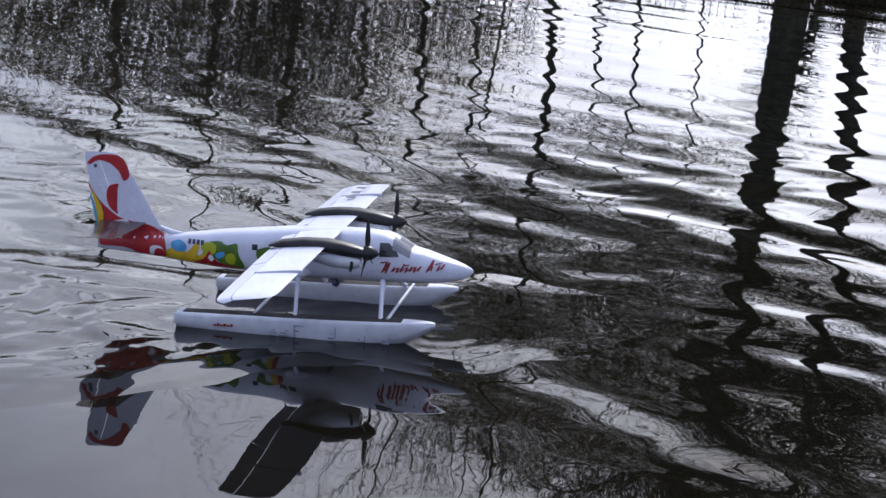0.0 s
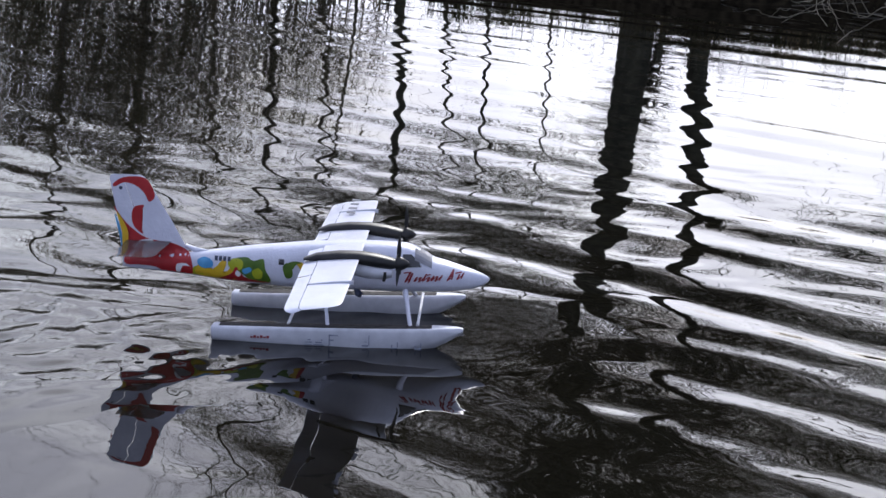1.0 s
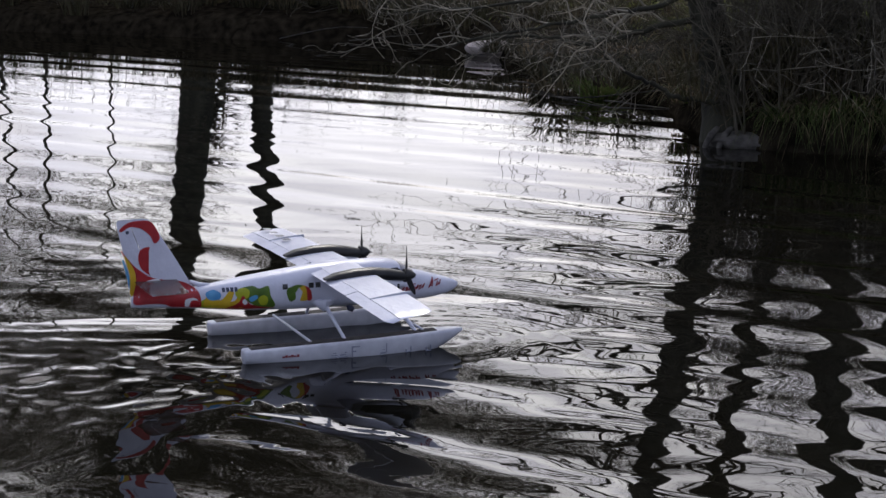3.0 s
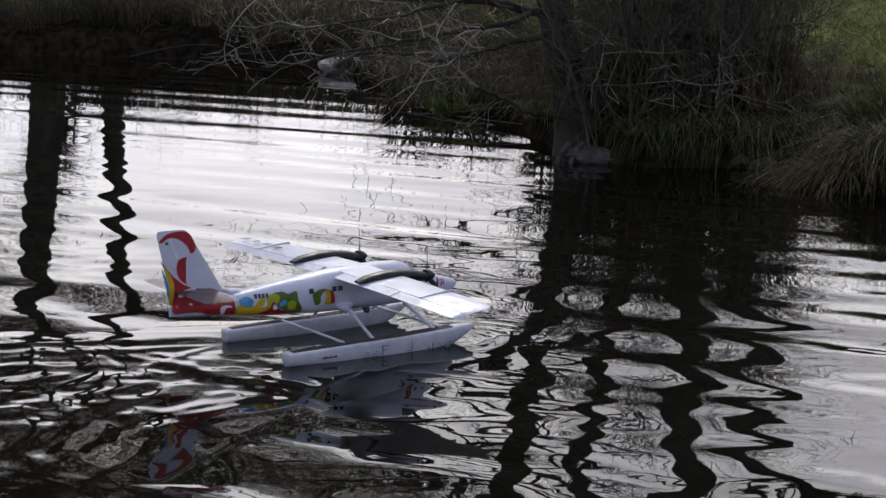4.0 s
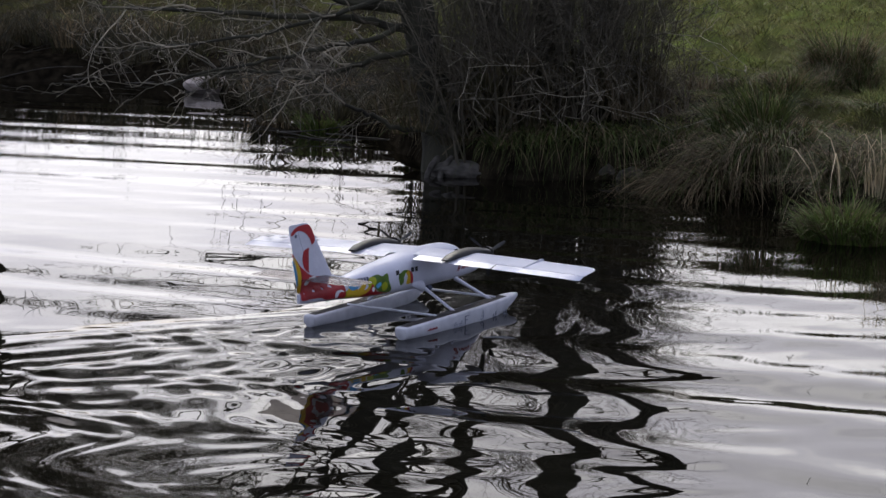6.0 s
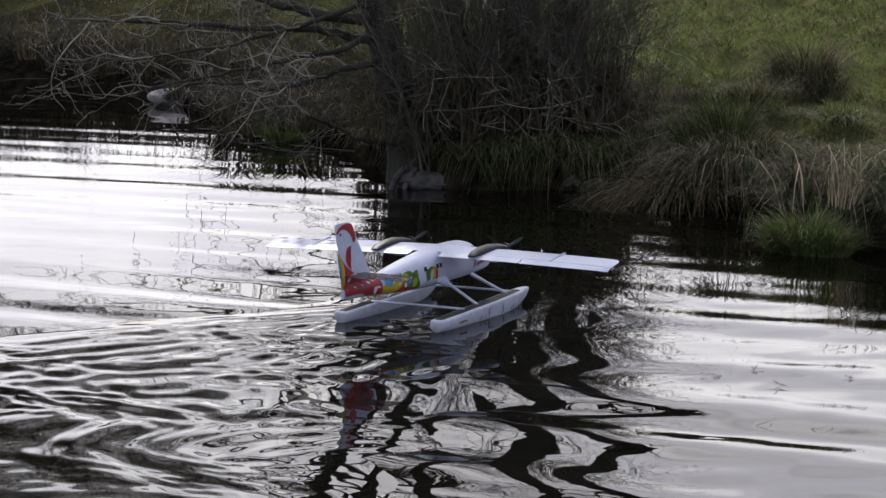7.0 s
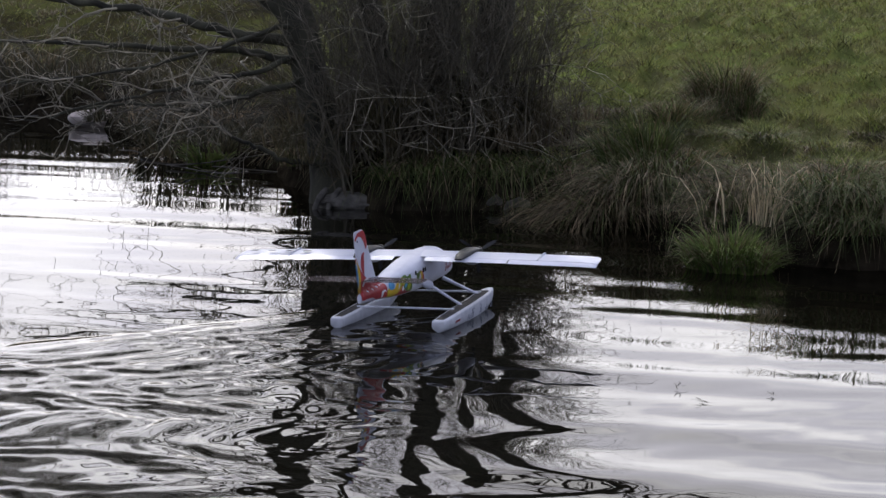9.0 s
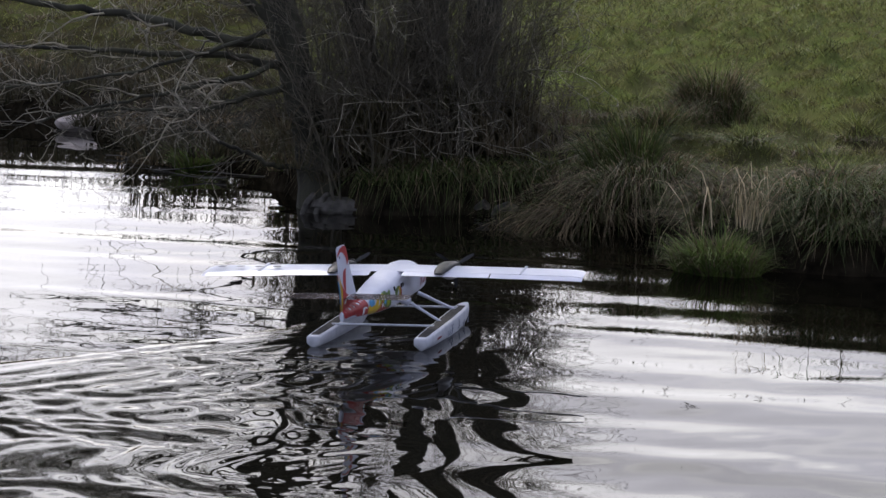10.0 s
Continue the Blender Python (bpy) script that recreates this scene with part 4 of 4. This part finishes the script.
    for v in bm.verts:
        q = v.co.copy()
        q *= 1 + 0.22 * noise.noise(q * 1.7) + 0.10 * noise.noise(q * 5.0)
        v.co = Vector((q.x * 0.20, q.y * 0.12, q.z * 0.06 * (1.15 - 0.3 * q.x)))
    part("stump", Buf().add([v.co.copy() for v in bm.verts], [[v.index for v in f.verts] for f in bm.faces]), ROOT, foot)
    bm.free()
    for x in (-0.19, -0.11, 0.16):
        part("root", Buf().tube([(x + 0.03, 0.02, 0.08), (x, -0.07, 0.05), (x - 0.03, -0.10, -0.01), (x - 0.04, -0.11, -0.07)], [0.018, 0.02, 0.016, 0.01], 9), ROOT, foot)


build_bank_trees()


# grasses along the bank
def build_grasses():
    rng = random.Random(50)
    k = 0
    # (bearing, distance, height, spread, green blades, dry blades, droop, lean towards the water)
    for az, d, h, s, gr, dr, droop, lean in ((3.9, 10.42, 0.30, 0.36, 70, 360, 1.35, 0.34), (4.7, 10.30, 0.36, 0.42, 90, 420, 1.3, 0.36), (5.5, 10.25, 0.40, 0.42, 160, 400, 1.2, 0.34), (6.2, 10.20, 0.44, 0.40, 330, 260, 1.05, 0.28),
                                             (5.9, 10.55, 0.50, 0.24, 480, 60, 0.45, 0.05), (5.1, 10.7, 0.36, 0.24, 260, 90, 0.5, 0.05), (6.9, 10.25, 0.34, 0.30, 160, 170, 1.0, 0.2), (3.1, 10.8, 0.26, 0.3, 140, 120, 0.9, 0.12),
                                             (8.6, 9.40, 0.30, 0.30, 90, 260, 0.9, 0.16), (9.7, 9.35, 0.30, 0.26, 60, 200, 1.0, 0.12),
                                             (11.3, 9.05, 0.36, 0.36, 340, 120, 0.95, 0.26), (12.2, 8.98, 0.38, 0.36, 380, 110, 0.95, 0.26), (13.3, 9.0, 0.30, 0.34, 240, 160, 1.0, 0.2), (14.3, 8.95, 0.34, 0.34, 280, 140, 1.0, 0.2),
                                             (11.9, 8.84, 0.22, 0.30, 200, 90, 1.35, 0.30), (13.3, 8.8, 0.22, 0.30, 160, 120, 1.35, 0.30), (14.6, 8.78, 0.22, 0.30, 160, 110, 1.35, 0.3), (11.6, 8.75, 0.26, 0.26, 260, 80, 0.7, 0.1), (12.6, 8.72, 0.24, 0.26, 220, 90, 0.7, 0.1),
                                             (1.9, 10.90, 0.26, 0.32, 150, 70, 1.6, 0.28), (1.0, 10.96, 0.28, 0.32, 140, 60, 1.6, 0.28), (0.1, 11.0, 0.28, 0.30, 140, 50, 1.6, 0.26), (-0.9, 10.96, 0.28, 0.32, 140, 70, 1.5, 0.26), (-1.9, 10.96, 0.26, 0.28, 120, 50, 1.5, 0.24), (-4.8, 12.3, 0.3, 0.26, 60, 150, 0.9, 0.15)):
        p = on_land(az, d)
        p.z = max(p.z, 0.02)
        out = Vector((-math.sin(radians(az)) - (0.35 if 3 < az < 6 else 0), -math.cos(radians(az)), 0)) * lean
        label = "lush green sedge tussock hanging over the pond bank" if gr > dr else "drooping straw-coloured sedge tussock hanging over the bank"
        tussock("bank_tussock", 200 + k, p, label, gr, dr, h, s, droop, 0.0042, lean=out)
        k += 1
    # low matted tufts on the slope above the bank
    for _ in range(84):
        az = rng.uniform(3.0, 14.5)
        edge = float(np.interp(az, [a for a, _ in SHORE], [q for _, q in SHORE]))
        d = edge + 0.45 + 2.6 * rng.random() ** 1.3 * (1.0 if az < 7 else 0.85)
        tussock("bank_tussock", 260 + k, on_land(az, d), "low matted brown-green grass tuft on the bank slope", rng.randint(60, 150), rng.randint(50, 150), rng.uniform(0.07, 0.17), rng.uniform(0.18, 0.34), rng.uniform(0.7, 1.2), 0.0034, lean=(rng.uniform(-0.1, 0.1), -0.1))
        k += 1
    # upright green clumps in the water, dry reed stalks, meadow tussocks
    for az, d, g, y, h, s in ((8.35, 8.55, 760, 330, 0.31, 0.22), (7.55, 8.62, 260, 170, 0.25, 0.13), (9.1, 8.5, 360, 220, 0.24, 0.17)):
        p = on_land(az, d)
        tussock("sedge_clump", 301 + int(az * 10), (p.x, p.y, max(p.z, 0.0)), "bright green sedge clump standing at the waterline", g, y, h, s, 0.5, 0.0042)
    for az, d, n, h, s in ((9.45, 8.85, 60, 0.46, 0.17), (7.8, 9.3, 8, 0.62, 0.16), (9.9, 8.95, 12, 0.56, 0.2), (8.6, 9.1, 8, 0.5, 0.2), (11.2, 8.9, 14, 0.38, 0.22)):
        p = on_land(az, d)
        tussock("dry_reeds", 340 + int(az * 10), p, "pale dry reed stalks bending on the bank", 12, n, h * 1.15, s, rng.uniform(1.0, 1.4), 0.0032, lean=(rng.uniform(-0.2, 0.12), -0.12), category="reeds")
    p = on_land(8.25, 12.5)
    tussock("meadow_tussock", 305, p, "brown-green rush tussock standing on the meadow", 860, 900, 0.58, 0.32, 0.6, lean=(-0.06, 0))
    for az, d, g, y, h, sp in ((7.75, 12.4, 260, 460, 0.42, 0.30), (8.75, 12.45, 320, 240, 0.40, 0.26), (7.2, 12.2, 160, 300, 0.26, 0.3)):
        tussock("meadow_tussock", 310 + int(az * 10), on_land(az, d), "brown-green rush tussock standing on the meadow", g, y, h, sp, 0.85)
    p = on_land(6.7, 11.7)
    tussock("meadow_tussock", 306, p, "brown-green rush tussock standing on the meadow", 200, 300, 0.24, 0.28, 0.55)
    p = on_land(-7.55, 13.75)
    tussock("sedge_clump", 307, (p.x, p.y, 0.02), "green sedge clump in shallow water by the bank", 420, 120, 0.28, 0.30, 0.5)
    # turf, many small blades over the meadow
    b = Buf()
    rng2 = np.random.RandomState(9)
    n = 480000
    az = radians(-14) + radians(29) * rng2.rand(n)
    d = 8.3 + 42 * rng2.rand(n) ** 1.9
    x, y = d * np.sin(az), d * np.cos(az)
    s, z = shore_distance(x, y), land_height(x, y)
    clump = 0.6 * clods(x, y) + 0.4 * wobble(x * 3.3 + 0.7 * y, y * 2.4)
    keep = (s > 0.3) & (rng2.rand(n) < np.clip(0.25 + s / 2.2, 0, 1)) & ((np.degrees(az) > -3.5) | (rng2.rand(n) < 0.12)) & (rng2.rand(n) < np.clip(0.85 + 0.4 * clump, 0.3, 1))
    x, y, z, d, clump = x[keep], y[keep], z[keep], d[keep], clump[keep]
    n = len(x)
    h = (0.010 + 0.015 * rng2.rand(n)) * np.maximum(0.35, 1.0 + 1.1 * clump) * (0.8 + 0.03 * d)
    a, w = rng2.rand(n) * 6.28, 0.0014 + 0.00022 * d
    lx, ly = rng2.randn(2, n) * h * 1.1
    low, high = z - 0.01, z + h
    tri = np.stack([np.stack([x - w * np.cos(a), y - w * np.sin(a), low], -1), np.stack([x + w * np.cos(a), y + w * np.sin(a), low], -1), np.stack([x + lx, y + ly, high], -1)], 1)
    b.v = tri.reshape(-1, 3).tolist()
    b.f = np.arange(3 * n).reshape(-1, 3).tolist()
    tagged(part("meadow_grass", b, TURF, fix=False), "short uneven green meadow grass", "grass", kind="stuff")


build_grasses()


# bramble bank on the far side, and the bare wood behind it
def build_far_bank():
    for k, (az, d, h) in enumerate(((-5.4, 13.8, 0.8), (-6.2, 14.9, 0.9), (-6.9, 15.7, 0.9), (-7.9, 16.8, 0.8), (-9.7, 18.9, 0.9), (-11.2, 19.9, 0.9), (-12.8, 20.3, 0.9), (-14.6, 20.8, 0.8), (-16.4, 21.0, 0.8), (-18.4, 21.0, 0.9), (-21.0, 21.6, 0.9), (-24.0, 22.4, 1.0))):
        rng = random.Random(400 + k)
        ob = tagged(new("bramble_bush"), "tangled brown bramble bush with dead leaves on the bank", "bush", "far bank brambles")
        ob.location = on_land(az, d)
        h *= float(np.interp(az, [-10.5, -8.0], [1.05, 0.55]))
        b, lv = Buf(), Buf()
        for _ in range(14):
            st = (rng.gauss(0, 0.5), rng.gauss(0, 0.35), -0.05)
            pts = grow(b, rng, st, (rng.gauss(0, 0.6), rng.gauss(-0.3, 0.5), 1), h * rng.uniform(0.4, 0.8), 0.008, 0, [(6, 50, 0.5, 0.16, -0.06), (3, 45, 0.5, 0.2, -0.03), (0, 0, 0, 0.2, 0)])
            blade_tuft(lv, rng, st, 40, h * 0.7, 0.34, 0.007, 0.7, (0, -0.1))
        tagged(part("tangle", b, BARK, ob, fix=False), kind="stuff")
        tagged(part("leaf_litter", lv, STRAW if k % 5 == 2 else LITTER, ob, fix=False), kind="stuff")
    # low scrub over the rough ground behind
    rng = random.Random(91)
    b = Buf()
    for _ in range(420):
        az, d = rng.uniform(-26, -3.5), rng.uniform(13, 38)
        if shore_distance(np.array([d * math.sin(radians(az))]), np.array([d * math.cos(radians(az))]))[0] < 1.2:
            continue
        blade_tuft(b, rng, on_land(az, d), 22, rng.uniform(0.12, 0.34), 0.3, 0.009, 0.5, segs=2)
    tagged(part("rough_scrub", b, BRAMBLE, fix=False), "low brown and green scrub on the rough bank", "scrub", kind="stuff")
    # low spreading willows at the far edge
    for k, (az, d, h) in enumerate(((-7.2, 16.0, 0.6), (-8.5, 17.6, 0.65), (-9.9, 19.4, 0.65), (-12.0, 19.6, 0.7), (-13.8, 20.3, 0.75), (-15.6, 20.7, 0.75), (-17.5, 21.3, 0.75), (-19.8, 21.9, 0.75), (-22.5, 22.5, 0.8))):
        rng = random.Random(700 + k)
        ob = tagged(new("bare_willow"), "low spreading bare willow with fine twigs on the far bank", "shrub", "far bank willows")
        ob.location = on_land(az, d)
        for _ in range(5):
            b = Buf()
            grow(b, rng, (rng.gauss(0, 0.15), rng.gauss(0, 0.15), -0.1), (rng.gauss(0, 1.3), rng.gauss(-0.2, 0.5), 0.3), h * rng.uniform(0.55, 0.95), 0.012, 0,
                 [(7, 42, 0.45, 0.2, -0.03), (4, 45, 0.5, 0.26, -0.03), (2, 45, 0.5, 0.26, -0.02), (0, 0, 0, 0.26, 0)])
            part("limb", b, TWIG, ob, fix=False)
    # pale stone at the edge
    p = on_land(-10.85, 17.7)
    bm = bmesh.new()
    bmesh.ops.create_icosphere(bm, subdivisions=3, radius=1.0)
    for v in bm.verts:
        v.co *= 1 + 0.18 * noise.noise(v.co * 1.6)
        v.co = Vector((v.co.x * 0.25, v.co.y * 0.16, v.co.z * 0.085))
    b = Buf().add([v.co.copy() for v in bm.verts], [[v.index for v in f.verts] for f in bm.faces])
    bm.free()
    st = part("stone", b, STONE)
    st.location = (p.x, p.y, 0.075)
    tagged(st, "pale flat stone lying at the water's edge", "stone")
    # twigs and weed afloat
    rng = random.Random(23)
    for x, y, n, ln in ((-1.12, 7.2, 3, 0.09), (0.80, 5.75, 6, 0.07), (0.72, 5.95, 4, 0.06), (1.02, 5.85, 4, 0.05), (1.5, 6.3, 3, 0.05)):
        b = Buf()
        grow(b, rng, (0, 0, -0.01), (rng.gauss(0, 1), rng.gauss(0, 1), 0.25), ln * 1.1, 0.0013, 0, [(n, 50, 0.5, 0.3, -0.05), (0, 0, 0, 0.25, 0)])
        ob = part("floating_twig", b, TWIG, fix=False)
        ob.location, ob.scale = (x, y, 0.006), (1, 1, 0.2)
        tagged(ob, "thin dark twig floating on the pond", "twig", "floating twigs")
    # fallen dead branches in the shallows
    rng = random.Random(77)
    for az, d, way, ln in ((-8.8, 13.6, (1, -0.25, 0.03), 1.5), (-7.4, 13.4, (1, -0.5, 0.0), 1.0), (-9.6, 14.6, (1, 0.1, 0.05), 1.3), (-6.6, 12.9, (-1, 0.2, 0.06), 0.9), (-10.2, 14.9, (0.9, -0.6, 0.04), 0.9),
                           (-11.6, 17.6, (1, -0.1, 0.06), 2.0), (-13.4, 19.0, (1, 0.1, 0.10), 2.2), (-15.2, 19.6, (1, -0.1, 0.05), 2.0), (-17.3, 19.9, (1, 0.0, 0.12), 2.4), (-19.4, 20.3, (1, 0.05, 0.05), 2.0), (-9.2, 15.6, (1, -0.1, 0.2), 1.6)):
        b = Buf()
        grow(b, rng, (0, 0, 0.02), way, ln, 0.0065, 0, [(3, 40, 0.4, 0.07, 0.0), (1, 40, 0.5, 0.14, 0), (0, 0, 0, 0.2, 0)])
        ob = part("fallen_branch", b, ROOT, fix=False)
        ob.location = (d * math.sin(radians(az)), d * math.cos(radians(az)), 0.0)
        tagged(ob, "pale dead branch lying in the shallow water", "branch", "fallen branches")
    # wood across the pond
    OAK = [(44, 58, 0.34, 0.035, 0.02), (9, 45, 0.5, 0.14, 0.03), (6, 45, 0.5, 0.2, 0.02), (0, 0, 0, 0.2, 0)]
    bare_tree("bare_oak", 41, on_land(-19.7, 25.0), [((0, 0, 0), (-0.10, 0, 1), 11.0, 0.25), ((0.50, 0.1, 0), (-0.42, 0.0, 1), 1.9, 0.11)], "tall bare oak with a forked foot across the pond", OAK, 0.42, ((-0.2, 0, 5.6), (4.8, 2.5, 2.5), 18000, 0.5, 0.011))
    bare_tree("bare_oak", 42, on_land(-17.9, 25.5), [((0, 0, 0), (0.01, 0, 1), 10.5, 0.155)], "slender bare oak across the pond", OAK, 0.42, ((2.5, 0, 8.2), (4.4, 2.5, 3.0), 18000, 0.5, 0.011))
    k = 0
    for az, d, h, r in ((-22.4, 26.2, 8, 0.02), (-24.3, 27, 9, 0.028), (-25.6, 26.5, 9, 0.03), (-27.0, 25.5, 9, 0.06), (-28.3, 27, 9, 0.025), (-29.4, 26.5, 9.5, 0.035), (-30.8, 26, 9.5, 0.05), (-32.6, 27, 8, 0.045), (-34.6, 27.5, 7, 0.08), (-37, 27, 6, 0.06), (-40, 29, 6, 0.08)):
        bare_tree("bare_birch", 500 + k, on_land(az, d), [((0, 0, 0), (0.02, 0, 1), h, r)], "thin bare birch in the wood across the pond", [(22, 45, 0.26, 0.035, 0.03), (6, 45, 0.5, 0.14, 0.03), (3, 45, 0.5, 0.2, 0.02), (0, 0, 0, 0.2, 0)], 0.3,
                  ((0, 0, 4.2 if az > -26 else 4.8), (1.5, 1.2, 2.6), 3000, 0.45, 0.008) if az > -32 else None)
        k += 1
    for k, (az, h) in enumerate(((-28.5, 1.5), (-30.2, 1.9), (-31.8, 2.3), (-33.4, 2.7), (-35.0, 3.1), (-36.6, 3.2), (-38.2, 3.3), (-39.8, 3.3), (-41.5, 3.2), (-43.3, 3.1), (-45.3, 3.0), (-47.5, 2.9))):
        rng = random.Random(600 + k)
        ob = tagged(new("thorn_bush"), "dense brown leafless thorn bush across the pond", "bush", "far wood bushes")
        ob.location = on_land(az, 25.0 + (k % 2))
        b = Buf()
        for _ in range(26):
            grow(b, rng, (rng.gauss(0, 0.6), rng.gauss(0, 0.5), -0.1), (rng.gauss(0, 0.3), rng.gauss(0, 0.3), 1), h * rng.uniform(0.6, 1.2), 0.014, 0, [(8, 38, 0.4, 0.08, 0.02), (4, 45, 0.5, 0.16, 0), (0, 0, 0, 0.2, 0)])
        part("branchwork", b, TWIG, ob, fix=False)
        b = Buf()
        twiglets(b, rng, (0, 0, h * 0.42), (1.05, 0.8, h * 0.62), int((200 if az > -32.5 else 620) * h), 0.32, 0.014, 0.8)
        tagged(part("twig_haze", b, BRAMBLE, ob, fix=False), kind="stuff")


build_far_bank()


# ---- wake ----
def build_wake():
    """A patch of disturbed water behind the floats: diverging and transverse ripples that die out towards its edges."""
    xs, ys = np.arange(-4.2, 1.3, 0.0135), np.arange(-2.2, 2.2, 0.0135)
    X, Y = np.meshgrid(xs, ys)
    rng = np.random.RandomState(3)
    h = np.zeros_like(X)
    drift = sum(np.sin(rng.uniform(-6, 6) * X + rng.uniform(-6, 6) * Y + rng.uniform(0, 6.28)) for _ in range(6))
    for x0, y0, amp in ((-0.27, 0.205, 1.0), (-0.27, -0.205, 1.0), (0.40, 0.205, 0.8), (0.40, -0.205, 0.8)):
        back, side = x0 - X, np.abs(Y - y0)
        theta = np.degrees(np.arctan2(side, np.maximum(back, 1e-3)))
        far = np.hypot(back, side)
        fade = np.exp(-far / 1.35) * np.clip(far / 0.12, 0, 1) * (back > -0.02)
        for alpha, lam, slope in ((32, 0.14, 0.095), (28, 0.20, 0.07), (36, 0.09, 0.04)):
            a = radians(alpha)
            arm = np.exp(-((theta - 19) / 10) ** 2)
            h += amp * slope * lam / 6.28 * np.sin(6.28 / lam * (back * math.sin(a) - side * math.cos(a)) + 0.5 * drift * np.clip(far - 0.3, 0, 2)) * arm * fade
        h += amp * 0.03 * 0.17 / 6.28 * np.sin(6.28 / 0.17 * back + drift) * np.exp(-(theta / 13) ** 2) * fade
    # churned water behind the tail, spreading out and calming with distance
    trail = np.maximum(-X, 0)
    strip_env = np.exp(-(Y / (0.32 + 0.42 * trail)) ** 2) * np.clip((-X - 0.1) / 0.5, 0, 1) * np.clip((4.1 + X) / 1.6, 0, 1)
    def swirl(reach):
        return reach * sum(np.sin(rng.uniform(-11, 11) * X + rng.uniform(-11, 11) * Y + rng.uniform(0, 6.28)) for _ in range(7)) / 2

    U, V = X + swirl(0.10), Y + swirl(0.10)
    for n in range(48):
        lam, slope = (rng.uniform(0.07, 0.2), 0.024) if n % 2 else (rng.uniform(0.2, 0.45), 0.017)
        k, a = 6.28 / lam, rng.uniform(0, 6.28)
        patch = np.clip(0.5 + 0.8 * np.sin(rng.uniform(-5, 5) * X + rng.uniform(-5, 5) * Y + rng.uniform(0, 6.28) + 0.5 * drift), 0, 2)
        h += slope / k * patch * np.sin(k * (U * math.cos(a) + V * math.sin(a)) + rng.uniform(0, 6.28)) * strip_env
    # small rings running ahead of the bows
    for y0 in (-0.205, 0.205):
        r = np.hypot(X - 0.38, Y - y0)
        h += 0.05 * 0.075 / 6.28 * np.sin(6.28 / 0.075 * r) * np.exp(-r / 0.28) * np.clip(r / 0.06, 0, 1) * (X > 0.3)
    half = 0.78 + 0.46 * np.clip(-X, 0, 4)
    env = np.clip((half - np.abs(Y)) / 0.55, 0, 1) * np.clip((X + 4.2) / 0.9, 0, 1) * np.clip((1.25 - X) / 0.6, 0, 1)
    env = env * env * (3 - 2 * env)
    h = 0.008 * np.tanh(h / 0.008)
    Z = env * (0.0235 + h) - 0.013
    nx = len(xs)
    b = Buf()
    b.v = list(zip(X.ravel(), Y.ravel(), Z.ravel()))
    keep = env > 0.01
    jj, ii = np.nonzero(keep[:-1, :-1])
    b.f = [(c, c + 1, c + nx + 1, c + nx) for c in (jj * nx + ii).tolist()]
    ob = part("wake", b, WATER, fix=False)
    return tagged(ob, "rippled dark water trailing in a fan behind the model", "wake", kind="stuff")


wake = build_wake()


# ---- movement ----
# seconds, x, y, heading
TRACK = [
    (0.0, -2.854, 4.128, 21.4),
    (0.5, -2.720, 4.373, 22.8),
    (1.0, -2.583, 4.590, 24.2),
    (1.5, -2.425, 4.823, 25.9),
    (2.0, -2.123, 5.120, 27.7),
    (2.5, -1.869, 5.306, 29.6),
    (3.0, -1.625, 5.488, 33.7),
    (4.5, -0.993, 6.012, 45.1),
    (5.0, -0.840, 6.210, 49.1),
    (5.5, -0.702, 6.342, 52.7),
    (6.0, -0.593, 6.562, 57.3),
    (7.5, -0.318, 7.007, 64.6),
    (8.0, -0.249, 7.153, 67.7),
    (8.5, -0.190, 7.292, 69.8),
    (9.0, -0.180, 7.254, 72.2),
    (9.5, -0.190, 7.188, 73.7),
    (10.0, -0.215, 6.993, 75.4),
]


def motions():
    walk(seaplane, [(t, pose(x, y, 0.0, -0.9 * min(max((t - 5.0) / 3.0, 0.0), 1.0), 0, h)) for t, x, y, h in TRACK])
    # the wake runs on with the model, then settles as it stops
    walk(wake, [(t, pose(x, y, -0.003 * max(0.0, (t - 8.0) / 2.0), 0, 0, 46 + 0.35 * (h - 40))) for t, x, y, h in TRACK])
    walk(water, [(t, pose(-0.05 * t, 1.5 - 0.3 * t, 0)) for t in (0.0, 2.5, 5.0, 7.5, 10.0)])
    for prop, y in propellers:
        rows = []
        for k in range(0, 301):
            t = k / 30
            rows.append((t, pose(0.244, y, 0.245, 40.0 * min(k, 147) + 60.0 * min(max((k - 147) / 6, 0), 1))))
        walk(prop, rows)


motions()
